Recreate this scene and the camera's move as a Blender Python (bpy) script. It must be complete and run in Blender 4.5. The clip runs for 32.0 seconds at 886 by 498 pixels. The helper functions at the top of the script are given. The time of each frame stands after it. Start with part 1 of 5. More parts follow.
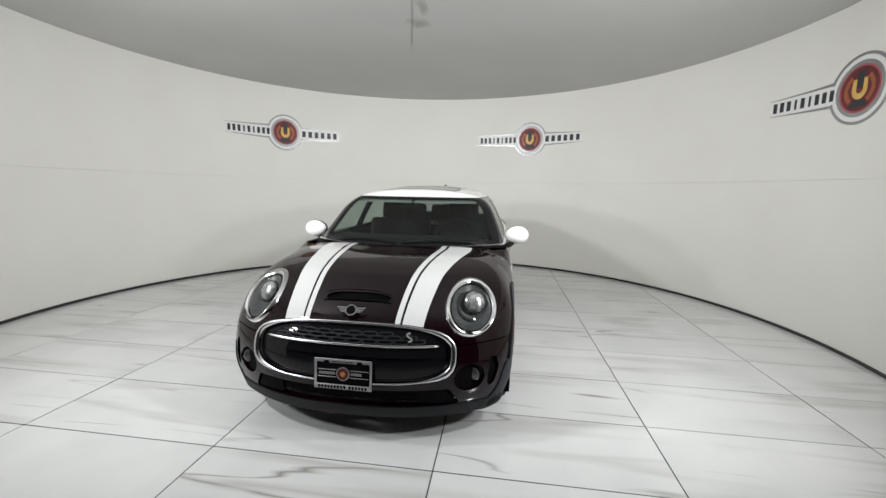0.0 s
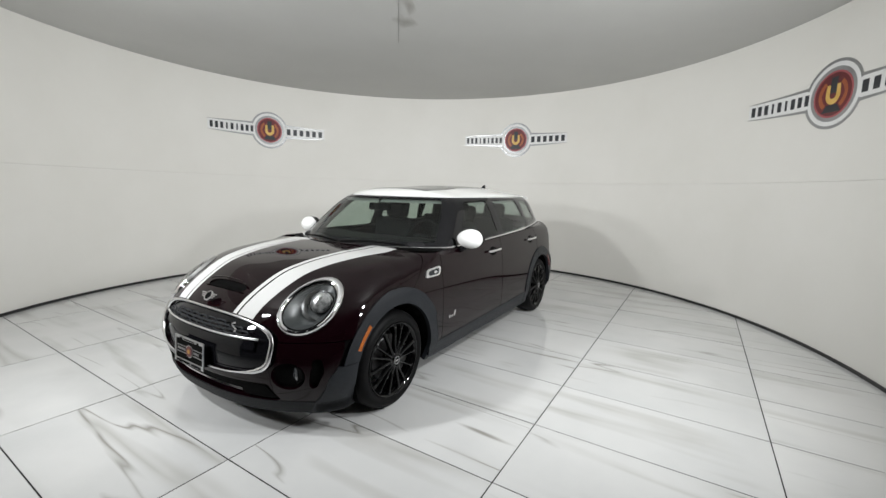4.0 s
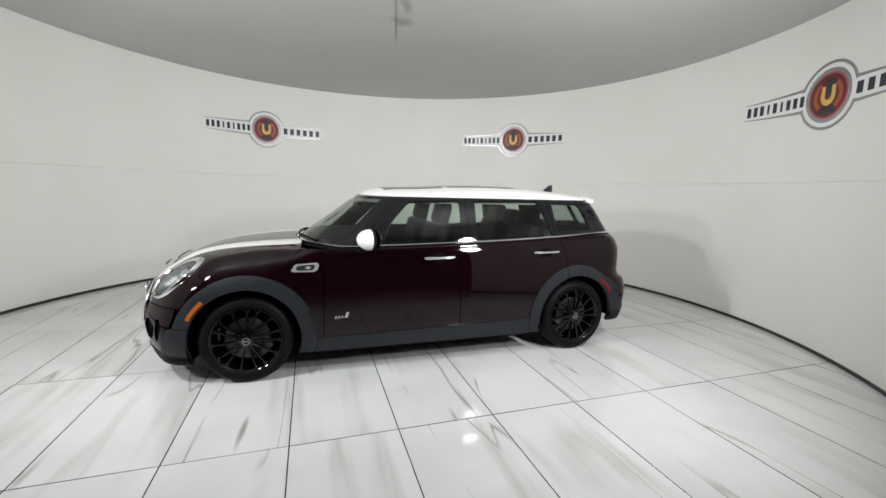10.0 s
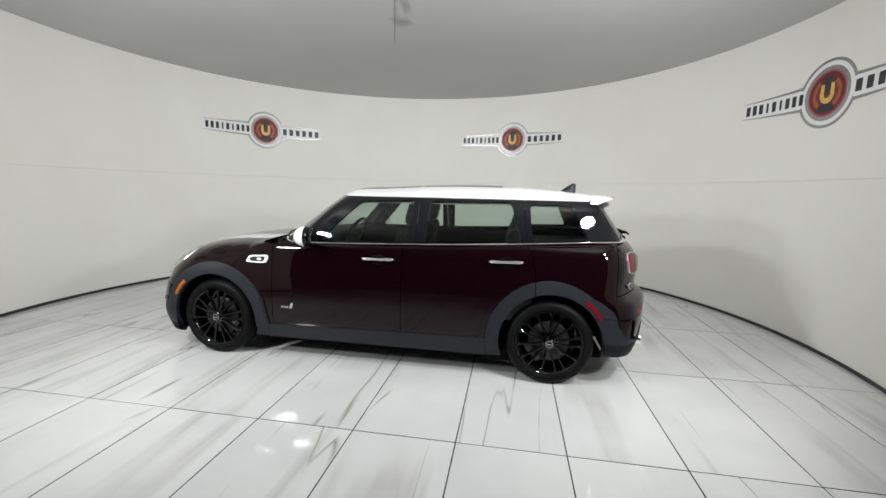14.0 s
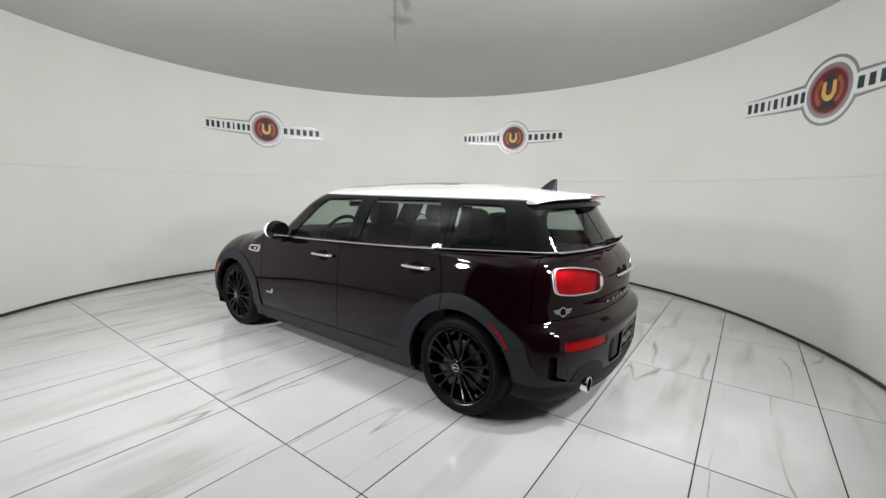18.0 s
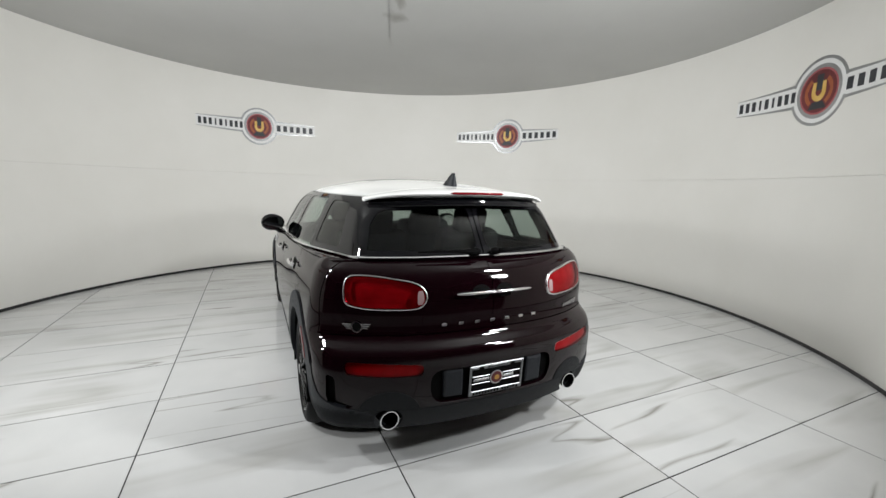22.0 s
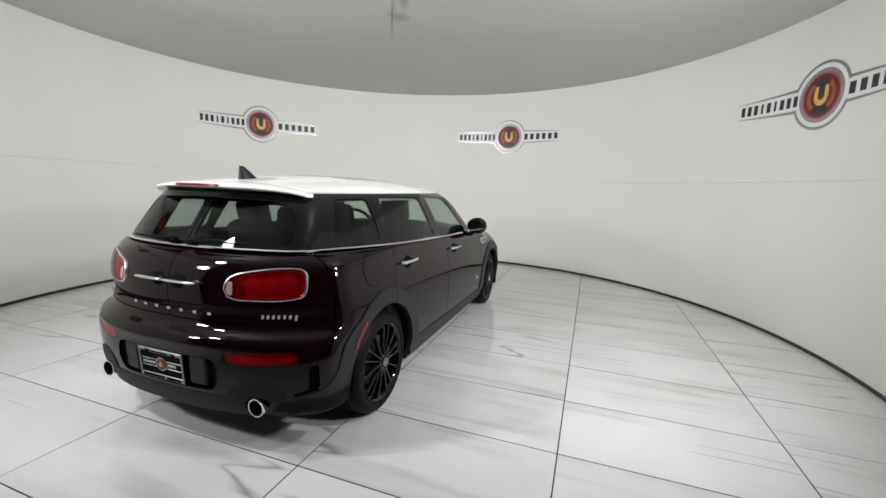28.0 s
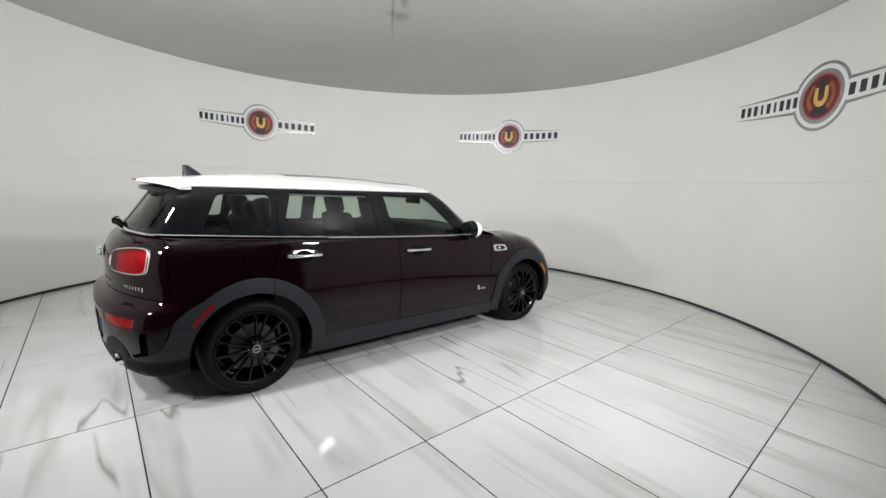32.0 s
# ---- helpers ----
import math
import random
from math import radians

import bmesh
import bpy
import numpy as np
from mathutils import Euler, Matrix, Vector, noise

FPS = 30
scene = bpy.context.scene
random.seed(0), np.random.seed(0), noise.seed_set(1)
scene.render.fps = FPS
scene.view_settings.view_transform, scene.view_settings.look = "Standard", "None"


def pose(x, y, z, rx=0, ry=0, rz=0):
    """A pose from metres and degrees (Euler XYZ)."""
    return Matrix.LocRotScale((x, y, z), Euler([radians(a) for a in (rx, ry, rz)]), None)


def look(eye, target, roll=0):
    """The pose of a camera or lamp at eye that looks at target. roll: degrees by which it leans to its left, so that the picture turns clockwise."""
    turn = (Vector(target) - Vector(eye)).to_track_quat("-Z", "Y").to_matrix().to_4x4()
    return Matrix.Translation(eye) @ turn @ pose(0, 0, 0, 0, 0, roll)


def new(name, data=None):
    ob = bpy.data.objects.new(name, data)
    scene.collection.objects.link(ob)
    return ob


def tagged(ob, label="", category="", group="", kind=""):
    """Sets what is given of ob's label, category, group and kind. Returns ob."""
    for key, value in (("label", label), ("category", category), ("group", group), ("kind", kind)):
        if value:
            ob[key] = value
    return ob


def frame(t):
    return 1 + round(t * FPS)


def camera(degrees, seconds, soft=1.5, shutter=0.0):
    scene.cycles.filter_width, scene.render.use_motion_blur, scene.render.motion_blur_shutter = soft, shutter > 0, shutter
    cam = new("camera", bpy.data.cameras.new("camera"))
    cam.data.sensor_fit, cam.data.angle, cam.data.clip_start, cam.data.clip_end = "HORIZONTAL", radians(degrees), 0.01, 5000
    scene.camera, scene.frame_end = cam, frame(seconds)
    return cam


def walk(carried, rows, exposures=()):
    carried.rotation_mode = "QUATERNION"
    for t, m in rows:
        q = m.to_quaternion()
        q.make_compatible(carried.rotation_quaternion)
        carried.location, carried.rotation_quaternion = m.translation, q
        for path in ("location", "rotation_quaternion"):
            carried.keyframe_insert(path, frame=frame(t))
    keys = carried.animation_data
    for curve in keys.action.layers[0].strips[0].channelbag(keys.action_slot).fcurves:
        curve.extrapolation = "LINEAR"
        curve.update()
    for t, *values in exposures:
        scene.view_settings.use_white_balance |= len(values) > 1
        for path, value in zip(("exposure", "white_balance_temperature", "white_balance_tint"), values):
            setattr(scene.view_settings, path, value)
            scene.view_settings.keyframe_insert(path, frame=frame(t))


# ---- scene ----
cam = camera(94.43, 32.0, soft=1.5)
EYE = (0.0, 0.0, 1.388)
AXIS = (-0.492, 4.029)          # axis of the turning floor
CENTRE = (-0.53, 4.10)          # of the round wall
R_WALL, H_CEIL = 3.985, 3.094

# seconds, heading, tilt and lean of the held camera, in degrees
HELD = [
    (0, 2.27, -8.10, 1.07), (0.5, 2.00, -8.07, 1.10), (1, 1.64, -8.07, 1.15), (1.5, 1.14, -8.06, 1.20), (2, 0.87, -8.09, 1.28),
    (2.5, 0.92, -8.08, 1.32), (3, 0.84, -8.08, 1.30), (3.5, 0.58, -8.09, 1.38), (5.5, 0.01, -8.16, 1.49), (6, 0.07, -8.18, 1.54),
    (6.5, 0.19, -8.15, 1.52), (7, 0.14, -8.17, 1.51), (7.5, 0.16, -8.17, 1.56), (8, 0.19, -8.15, 1.52), (8.5, 0.07, -8.17, 1.60),
    (9, 0.00, -8.14, 1.57), (9.5, -0.04, -8.13, 1.57), (10, -0.06, -8.13, 1.57), (10.5, -0.05, -8.16, 1.48), (11, 0.01, -8.16, 1.44),
    (11.5, -0.05, -8.12, 1.29), (12, -0.19, -8.14, 1.30), (12.5, -0.20, -8.12, 1.26), (13, -0.08, -8.13, 1.29), (13.5, -0.08, -8.13, 1.29),
    (14, -0.08, -8.13, 1.29), (14.5, 0.08, -8.16, 1.23), (16.5, 0.22, -8.28, 1.17), (17, 0.27, -8.30, 1.17), (17.5, 0.11, -8.29, 1.16),
    (18, 0.05, -8.32, 1.14), (18.5, 0.06, -8.32, 1.14), (19, 0.07, -8.39, 1.17), (19.5, -0.14, -8.46, 1.29), (20, -0.33, -8.46, 1.25),
    (20.5, -0.48, -8.47, 1.26), (21, -0.45, -8.55, 1.32), (21.5, -0.61, -8.58, 1.36), (22, -0.79, -8.55, 1.33), (22.5, -0.81, -8.56, 1.39),
    (23, -0.89, -8.57, 1.43), (23.5, -1.02, -8.60, 1.47), (24, -1.14, -8.63, 1.50), (24.5, -1.21, -8.65, 1.62), (25, -1.22, -8.68, 1.65),
    (25.5, -1.17, -8.64, 1.69), (27.5, -0.75, -8.62, 1.95), (28, -0.75, -8.56, 1.99), (28.5, -0.65, -8.58, 2.03), (29, -0.36, -8.59, 1.99),
    (29.5, -0.20, -8.62, 2.02), (30, -0.37, -8.60, 1.96), (30.5, -0.74, -8.55, 2.02), (31, -0.89, -8.54, 2.07), (31.5, -0.94, -8.60, 2.17),
    (32, -0.84, -8.64, 2.24),
]
walk(cam, [(t, Matrix.Translation(EYE) @ pose(0, 0, 0, 90 + p, 0, y) @ pose(0, 0, 0, 0, 0, r)) for t, y, p, r in HELD])

# seconds and angle of the turning floor, in degrees
TURN = [(0, 84.3), (1, 78.1), (2, 71.75), (3, 65.2), (4.5, 55.2), (6, 45.08), (7.5, 35.2), (9, 25.2), (10, 18.05), (11.5, 7.6),
        (13, -2.7), (15, -16.0), (17, -29.3), (18, -36.35), (19, -43.5), (20, -50.65), (21, -58.05), (22.5, -69.45), (24, -81.0),
        (25, -88.5), (26.5, -99.5), (28, -110.35), (29, -117.5), (30, -124.8), (31, -132.4), (32, -140.1)]


def turning(offset):
    return [(t, pose(AXIS[0], AXIS[1], 0, 0, 0, a) @ offset) for t, a in TURN]


# ---------------------------------------------------------------- light
world = bpy.data.worlds.new("world")
world.use_nodes = True
world.node_tree.nodes["Background"].inputs[0].default_value = (0.9, 0.95, 1.0, 1)
world.node_tree.nodes["Background"].inputs[1].default_value = 0.02
scene.world = world
scene.view_settings.exposure = 0.0


def disc_lamp(place, aim, watts, size, spread):
    data = bpy.data.lights.new("lamp_light", "AREA")
    data.shape, data.size, data.energy = "DISK", size, watts
    data.color = (0.965, 0.985, 1.0)
    data.spread = radians(spread)
    ob = new("lamp_light", data)
    ob.matrix_world = look(place, aim)
    return ob


LAMPS = [((2.02, 1.15, 1.90), 48, 0.30), ((-3.02, 1.15, 1.90), 48, 0.30), ((1.86, 1.50, 2.58), 53, 0.26), ((-2.66, 1.45, 2.58), 53, 0.26)]
def lamp_aim(place):
    """Both pairs look across the room and somewhat down."""
    return AXIS[0], AXIS[1] + 1.0, place[2] - (0.0 if place[2] < 2.3 else 1.2)


for place, watts, size in LAMPS:
    disc_lamp(place, lamp_aim(place), watts, size, 170 if place[2] < 2.3 else 145)


# ---------------------------------------------------------------- materials
def material(name, colour, rough=0.5, metal=0.0, coat=0.0, spec=0.5):
    m = bpy.data.materials.new(name)
    m.use_nodes = True
    b = m.node_tree.nodes["Principled BSDF"]
    b.inputs["Base Color"].default_value = (*colour, 1)
    b.inputs["Roughness"].default_value = rough
    b.inputs["Metallic"].default_value = metal
    b.inputs["Coat Weight"].default_value = coat
    b.inputs["Coat Roughness"].default_value = 0.03
    b.inputs["Specular IOR Level"].default_value = spec
    return m


def node(m, kind, **sets):
    n = m.node_tree.nodes.new(kind)
    for key, value in sets.items():
        n.inputs[key.replace("_", " ")].default_value = value
    return n


def link(m, a, out, b, into):
    m.node_tree.links.new(a.outputs[out], b.inputs[into])


def ramp(m, stops):
    n = m.node_tree.nodes.new("ShaderNodeValToRGB")
    while len(n.color_ramp.elements) < len(stops):
        n.color_ramp.elements.new(0.5)
    for e, (pos, c) in zip(n.color_ramp.elements, stops):
        e.position, e.color = pos, (c, c, c, 1) if isinstance(c, (int, float)) else (*c, 1)
    return n


def mottled(name, low, high, scale, rough, bump=0.0, bump_scale=200.0, metal=0.0, spec=0.5):
    """Two-scale colour and relief."""
    m = material(name, low, rough, metal, spec=spec)
    b = m.node_tree.nodes["Principled BSDF"]
    co = m.node_tree.nodes.new("ShaderNodeTexCoord")
    n = node(m, "ShaderNodeTexNoise", Scale=scale, Detail=6.0, Roughness=0.6)
    r = ramp(m, [(0.3, low), (0.7, high)])
    link(m, co, "Object", n, "Vector")
    link(m, n, "Fac", r, "Fac")
    link(m, r, "Color", b, "Base Color")
    if bump:
        n2 = node(m, "ShaderNodeTexNoise", Scale=bump_scale, Detail=3.0)
        bp = node(m, "ShaderNodeBump", Strength=bump, Distance=0.002)
        link(m, co, "Object", n2, "Vector")
        link(m, n2, "Fac", bp, "Height")
        link(m, bp, "Normal", b, "Normal")
    return m


WALL = mottled("wall_paint", (0.76, 0.745, 0.70), (0.80, 0.785, 0.745), 0.9, 0.55, 0.25, 90)
CEIL = mottled("ceiling_cloth", (0.47, 0.47, 0.455), (0.51, 0.51, 0.495), 0.7, 0.6, 0.2, 160)


def stain(m, place, size):
    """A brownish water stain with a ragged edge."""
    t = m.node_tree
    b = t.nodes["Principled BSDF"]
    old = b.inputs["Base Color"].links[0].from_socket
    co = t.nodes.new("ShaderNodeTexCoord")
    mp = node(m, "ShaderNodeMapping", Location=tuple(-p / s for p, s in zip(place, size)), Scale=tuple(1 / s for s in size))
    link(m, co, "Object", mp, "Vector")
    n = node(m, "ShaderNodeTexNoise", Scale=1.6, Detail=5.0)
    link(m, mp, "Vector", n, "Vector")
    length = node(m, "ShaderNodeVectorMath")
    length.operation = "LENGTH"
    link(m, mp, "Vector", length, 0)
    add = node(m, "ShaderNodeMath")
    add.operation = "ADD"
    t.links.new(length.outputs["Value"], add.inputs[0])
    link(m, n, "Fac", add, 1)
    r = ramp(m, [(0.55, 0.6), (0.80, 0.35), (1.0, 0.0)])
    t.links.new(add.outputs[0], r.inputs["Fac"])
    mx = t.nodes.new("ShaderNodeMix")
    mx.data_type = "RGBA"
    mx.inputs["B"].default_value = (0.20, 0.18, 0.155, 1)
    t.links.new(old, mx.inputs["A"])
    t.links.new(r.outputs[0], mx.inputs["Factor"])
    t.links.new(mx.outputs["Result"], b.inputs["Base Color"])


stain(CEIL, (-0.474, 4.49, 3.094), (0.26, 0.36, 1.0))
stain(CEIL, (-0.40, 4.10, 3.094), (0.12, 0.50, 1.0))
BLACK_TRIM = mottled("black_vinyl", (0.012, 0.012, 0.013), (0.020, 0.020, 0.020), 12, 0.28, 0.2, 80)
GROUT = mottled("dark_grout", (0.016, 0.016, 0.016), (0.035, 0.035, 0.033), 30, 0.85, spec=0.15)
CONCRETE = mottled("grey_concrete", (0.14, 0.14, 0.135), (0.20, 0.20, 0.19), 3, 0.7, 0.3, 60)


def marble():
    m = material("marble_tile", (0.8, 0.8, 0.78), 0.07, spec=0.5)
    t = m.node_tree
    b = t.nodes["Principled BSDF"]
    co = t.nodes.new("ShaderNodeTexCoord")
    info = t.nodes.new("ShaderNodeObjectInfo")
    shift = node(m, "ShaderNodeVectorMath")
    shift.operation = "MULTIPLY_ADD"
    com = t.nodes.new("ShaderNodeCombineXYZ")
    for k, f in enumerate((37.0, 91.0, 53.0)):
        mu = node(m, "ShaderNodeMath")
        mu.operation = "MULTIPLY"
        mu.inputs[1].default_value = f
        link(m, info, "Random", mu, 0)
        t.links.new(mu.outputs[0], com.inputs[k])
    add = node(m, "ShaderNodeVectorMath")
    link(m, co, "Object", add, 0)
    t.links.new(com.outputs[0], add.inputs[1])
    # veins run slantwise along the tile: stretch the space before the noise
    mp = node(m, "ShaderNodeMapping")
    mp.inputs["Rotation"].default_value = (0, 0, radians(-17))
    mp.inputs["Scale"].default_value = (2.3, 0.21, 1.0)
    t.links.new(add.outputs[0], mp.inputs["Vector"])

    def vein(scale, half, shift, rough):
        """Thin lines where a stretched noise passes its middle."""
        n = node(m, "ShaderNodeTexNoise", Scale=scale, Detail=3.0, Roughness=rough, Distortion=0.02)
        off = node(m, "ShaderNodeVectorMath")
        off.inputs[1].default_value = (shift, shift * 0.7, shift * 1.3)
        link(m, mp, "Vector", off, 0)
        t.links.new(off.outputs[0], n.inputs["Vector"])
        r = ramp(m, [(0.5 - half, 0.0), (0.5, 1.0), (0.5 + half, 0.0)])
        link(m, n, "Fac", r, "Fac")
        return r

    def fade(a, scale, lo, hi):
        n = node(m, "ShaderNodeTexNoise", Scale=scale, Detail=2.0)
        t.links.new(add.outputs[0], n.inputs["Vector"])
        r = ramp(m, [(lo, 0.0), (hi, 1.0)])
        link(m, n, "Fac", r, "Fac")
        mu = node(m, "ShaderNodeMath")
        mu.operation = "MULTIPLY"
        t.links.new(a.outputs[0], mu.inputs[0])
        t.links.new(r.outputs[0], mu.inputs[1])
        return mu

    thin = fade(vein(1.05, 0.0058, 0.0, 0.38), 1.5, 0.46, 0.62)
    broad = fade(vein(1.0, 0.050, 7.3, 0.5), 1.1, 0.42, 0.64)
    cloud = node(m, "ShaderNodeTexNoise", Scale=1.7, Detail=4.0)
    t.links.new(add.outputs[0], cloud.inputs["Vector"])
    base = ramp(m, [(0.3, (0.57, 0.575, 0.57)), (0.7, (0.65, 0.65, 0.64))])
    link(m, cloud, "Fac", base, "Fac")
    mix1 = t.nodes.new("ShaderNodeMix")
    mix1.data_type = "RGBA"
    mix1.inputs["B"].default_value = (0.36, 0.35, 0.32, 1)
    t.links.new(base.outputs[0], mix1.inputs["A"])
    half = node(m, "ShaderNodeMath")
    half.operation = "MULTIPLY"
    half.inputs[1].default_value = 0.55
    t.links.new(broad.outputs[0], half.inputs[0])
    t.links.new(half.outputs[0], mix1.inputs["Factor"])
    mix2 = t.nodes.new("ShaderNodeMix")
    mix2.data_type = "RGBA"
    mix2.inputs["B"].default_value = (0.29, 0.28, 0.255, 1)
    t.links.new(mix1.outputs["Result"], mix2.inputs["A"])
    t.links.new(thin.outputs[0], mix2.inputs["Factor"])
    t.links.new(mix2.outputs["Result"], b.inputs["Base Color"])
    rn = node(m, "ShaderNodeTexNoise", Scale=9.0, Detail=4.0)
    t.links.new(add.outputs[0], rn.inputs["Vector"])
    rr = ramp(m, [(0.3, 0.05), (0.75, 0.13)])
    link(m, rn, "Fac", rr, "Fac")
    t.links.new(rr.outputs[0], b.inputs["Roughness"])
    bn = node(m, "ShaderNodeTexNoise", Scale=2.2, Detail=2.0)
    t.links.new(add.outputs[0], bn.inputs["Vector"])
    bp = node(m, "ShaderNodeBump", Strength=0.10, Distance=0.004)
    link(m, bn, "Fac", bp, "Height")
    link(m, bp, "Normal", b, "Normal")
    return m


MARBLE = marble()


# ---------------------------------------------------------------- mesh helpers
def mesh_of(name, bm, mat, smooth=False):
    me = bpy.data.meshes.new(name)
    bm.normal_update()
    bm.to_mesh(me)
    bm.free()
    if mat is not None:
        me.materials.append(mat)
    if smooth:
        me.shade_smooth()
    return me


def part(name, bm, mat, parent=None, label="", smooth=False, at=None):
    ob = new(name, bm if isinstance(bm, bpy.types.Mesh) else mesh_of(name, bm, mat, smooth))
    ob.parent = parent
    if at is not None:
        ob.matrix_basis = at
    if label:
        tagged(ob, label)
    return ob


def empty(name, at=None):
    ob = new(name)
    ob.empty_display_size = 0.2
    if at is not None:
        ob.matrix_basis = at
    return ob


def grid(fn, us, vs):
    """A sheet of quads through fn(u, v)."""
    bm = bmesh.new()
    vv = [[bm.verts.new(fn(u, v)) for v in vs] for u in us]
    for i in range(len(us) - 1):
        for j in range(len(vs) - 1):
            bm.faces.new((vv[i][j], vv[i + 1][j], vv[i + 1][j + 1], vv[i][j + 1]))
    return bm


def lin(a, b, n):
    return [a + (b - a) * i / n for i in range(n + 1)]


# ---------------------------------------------------------------- the room
def on_wall(az, z, out=0.0):
    """A place on the round wall: compass angle about the axis in degrees, height, distance in front of the wall."""
    r = R_WALL - out
    return Vector((CENTRE[0] + r * math.sin(radians(az)), CENTRE[1] + r * math.cos(radians(az)), z))


GAP_MID, GAP_HALF = 179.0, 39.0          # the opening in which the camera stands
AZ0, AZ1 = GAP_MID + GAP_HALF - 360, GAP_MID - GAP_HALF


def arc_solid(z0, z1, r0, r1, n=150):
    """A curved wall from AZ0 to AZ1, r0 inside, r1 outside."""
    bm = bmesh.new()
    rings = []
    for az in lin(AZ0, AZ1, n):
        s, c = math.sin(radians(az)), math.cos(radians(az))
        rings.append([bm.verts.new((CENTRE[0] + r * s, CENTRE[1] + r * c, z)) for r, z in ((r0, z0), (r0, z1), (r1, z1), (r1, z0))])
    for a, b in zip(rings, rings[1:]):
        for k in range(4):
            bm.faces.new((a[k], b[k], b[(k + 1) % 4], a[(k + 1) % 4]))
    bm.faces.new(rings[0][::-1])
    bm.faces.new(rings[-1])
    return bm


def structure(name, bm, mat, label, smooth=False):
    return tagged(part(name, bm, mat, None, smooth=smooth), label, name.split("_")[0], kind="structure")


def shade_arc(ob):
    me = ob.data
    for p in me.polygons:
        p.use_smooth = abs(p.normal.z) < 0.5
    me.set_sharp_from_angle(angle=radians(30))


shade_arc(structure("wall_lower", arc_solid(0.004, 1.5565, R_WALL, R_WALL + 0.10), WALL, "cream painted round studio wall, lower course"))
shade_arc(structure("wall_upper", arc_solid(1.5580, H_CEIL, R_WALL, R_WALL + 0.10), WALL, "cream painted round studio wall, upper course"))
shade_arc(structure("baseboard", arc_solid(0.0025, 0.033, R_WALL - 0.008, R_WALL - 0.001), BLACK_TRIM, "black vinyl strip along the wall foot"))


def slab(x0, x1, y0, y1, z0, z1):
    bm = bmesh.new()
    bmesh.ops.create_cube(bm, size=1.0, matrix=Matrix.LocRotScale(((x0 + x1) / 2, (y0 + y1) / 2, (z0 + z1) / 2), None, (x1 - x0, y1 - y0, z1 - z0)))
    return bm


structure("ceiling", slab(-5.2, 4.2, -3.2, 8.5, H_CEIL + 0.002, H_CEIL + 0.12), CEIL, "grey cloth ceiling with a small stain")
seam = bmesh.new()
bmesh.ops.create_cube(seam, size=1.0, matrix=pose(-0.519, 4.3, H_CEIL - 0.0005, 0, 0, 6.75) @ Matrix.Diagonal((0.0030, 1.6, 0.003, 1)))
structure("trim_ceiling", seam, CONCRETE, "thin dark seam in the ceiling cloth")
structure("floor", slab(-5.2, 4.2, -3.2, 8.5, -0.16, -0.045), CONCRETE, "dark grey concrete floor under the turning floor")
DARK_WALL = mottled("dark_wall", (0.030, 0.030, 0.031), (0.045, 0.045, 0.045), 2, 0.7, 0.3, 60)
structure("wall_back", slab(-5.2, 4.2, -3.3, -3.2, -0.16, H_CEIL + 0.12), DARK_WALL, "plain dark wall behind the entrance")
structure("wall_side", slab(-5.3, -5.2, -3.3, 8.5, -0.16, H_CEIL + 0.12), DARK_WALL, "plain dark side wall of the entrance")
structure("wall_far_side", slab(4.2, 4.3, -3.3, 8.5, -0.16, H_CEIL + 0.12), DARK_WALL, "plain dark side wall of the entrance")


# ---------------------------------------------------------------- wall signs
SIGN_GREY = mottled("sign_silver", (0.36, 0.365, 0.37), (0.42, 0.425, 0.43), 8, 0.3, metal=0.75)
SIGN_WHITE = mottled("sign_white", (0.78, 0.78, 0.77), (0.80, 0.80, 0.79), 8, 0.35)
SIGN_DARK = mottled("sign_dark", (0.020, 0.022, 0.028), (0.030, 0.032, 0.038), 8, 0.4)
SIGN_RED = mottled("sign_red", (0.10, 0.012, 0.016), (0.16, 0.022, 0.026), 6, 0.35)
SIGN_PINK = mottled("sign_rose", (0.34, 0.08, 0.09), (0.40, 0.11, 0.12), 6, 0.35)
SIGN_ORANGE = mottled("sign_orange", (0.30, 0.07, 0.025), (0.40, 0.12, 0.04), 9, 0.35)
SIGN_GOLD = mottled("sign_gold", (0.62, 0.36, 0.07), (0.75, 0.52, 0.16), 12, 0.35)
SIGN_Z = 2.331


def bent(az, bm):
    """Wraps a flat sheet, drawn in metres along the wall and up, onto the wall; its z is the distance off the wall."""
    for v in bm.verts:
        v.co = on_wall(az + math.degrees(v.co.x / R_WALL), SIGN_Z + v.co.y, 0.001 + v.co.z)
    return bm


def band(r0, r1, a0, a1, off, thick=0.003, n=64, sy=1.0):
    bm = bmesh.new()
    full = abs(a1 - a0) > 359
    rows = []
    for a in lin(a0, a1, n):
        c, s = math.cos(radians(a)), math.sin(radians(a)) * sy
        rows.append([bm.verts.new((r * c, r * s, o)) for r, o in ((r0, off), (r1, off), (r1, off - thick))])
    for p, q in zip(rows, rows[1:]):
        bm.faces.new((p[0], q[0], q[1], p[1]))
        bm.faces.new((p[1], q[1], q[2], p[2]))
    if full:
        bmesh.ops.remove_doubles(bm, verts=bm.verts, dist=1e-5)
    bmesh.ops.recalc_face_normals(bm, faces=bm.faces)
    return bm


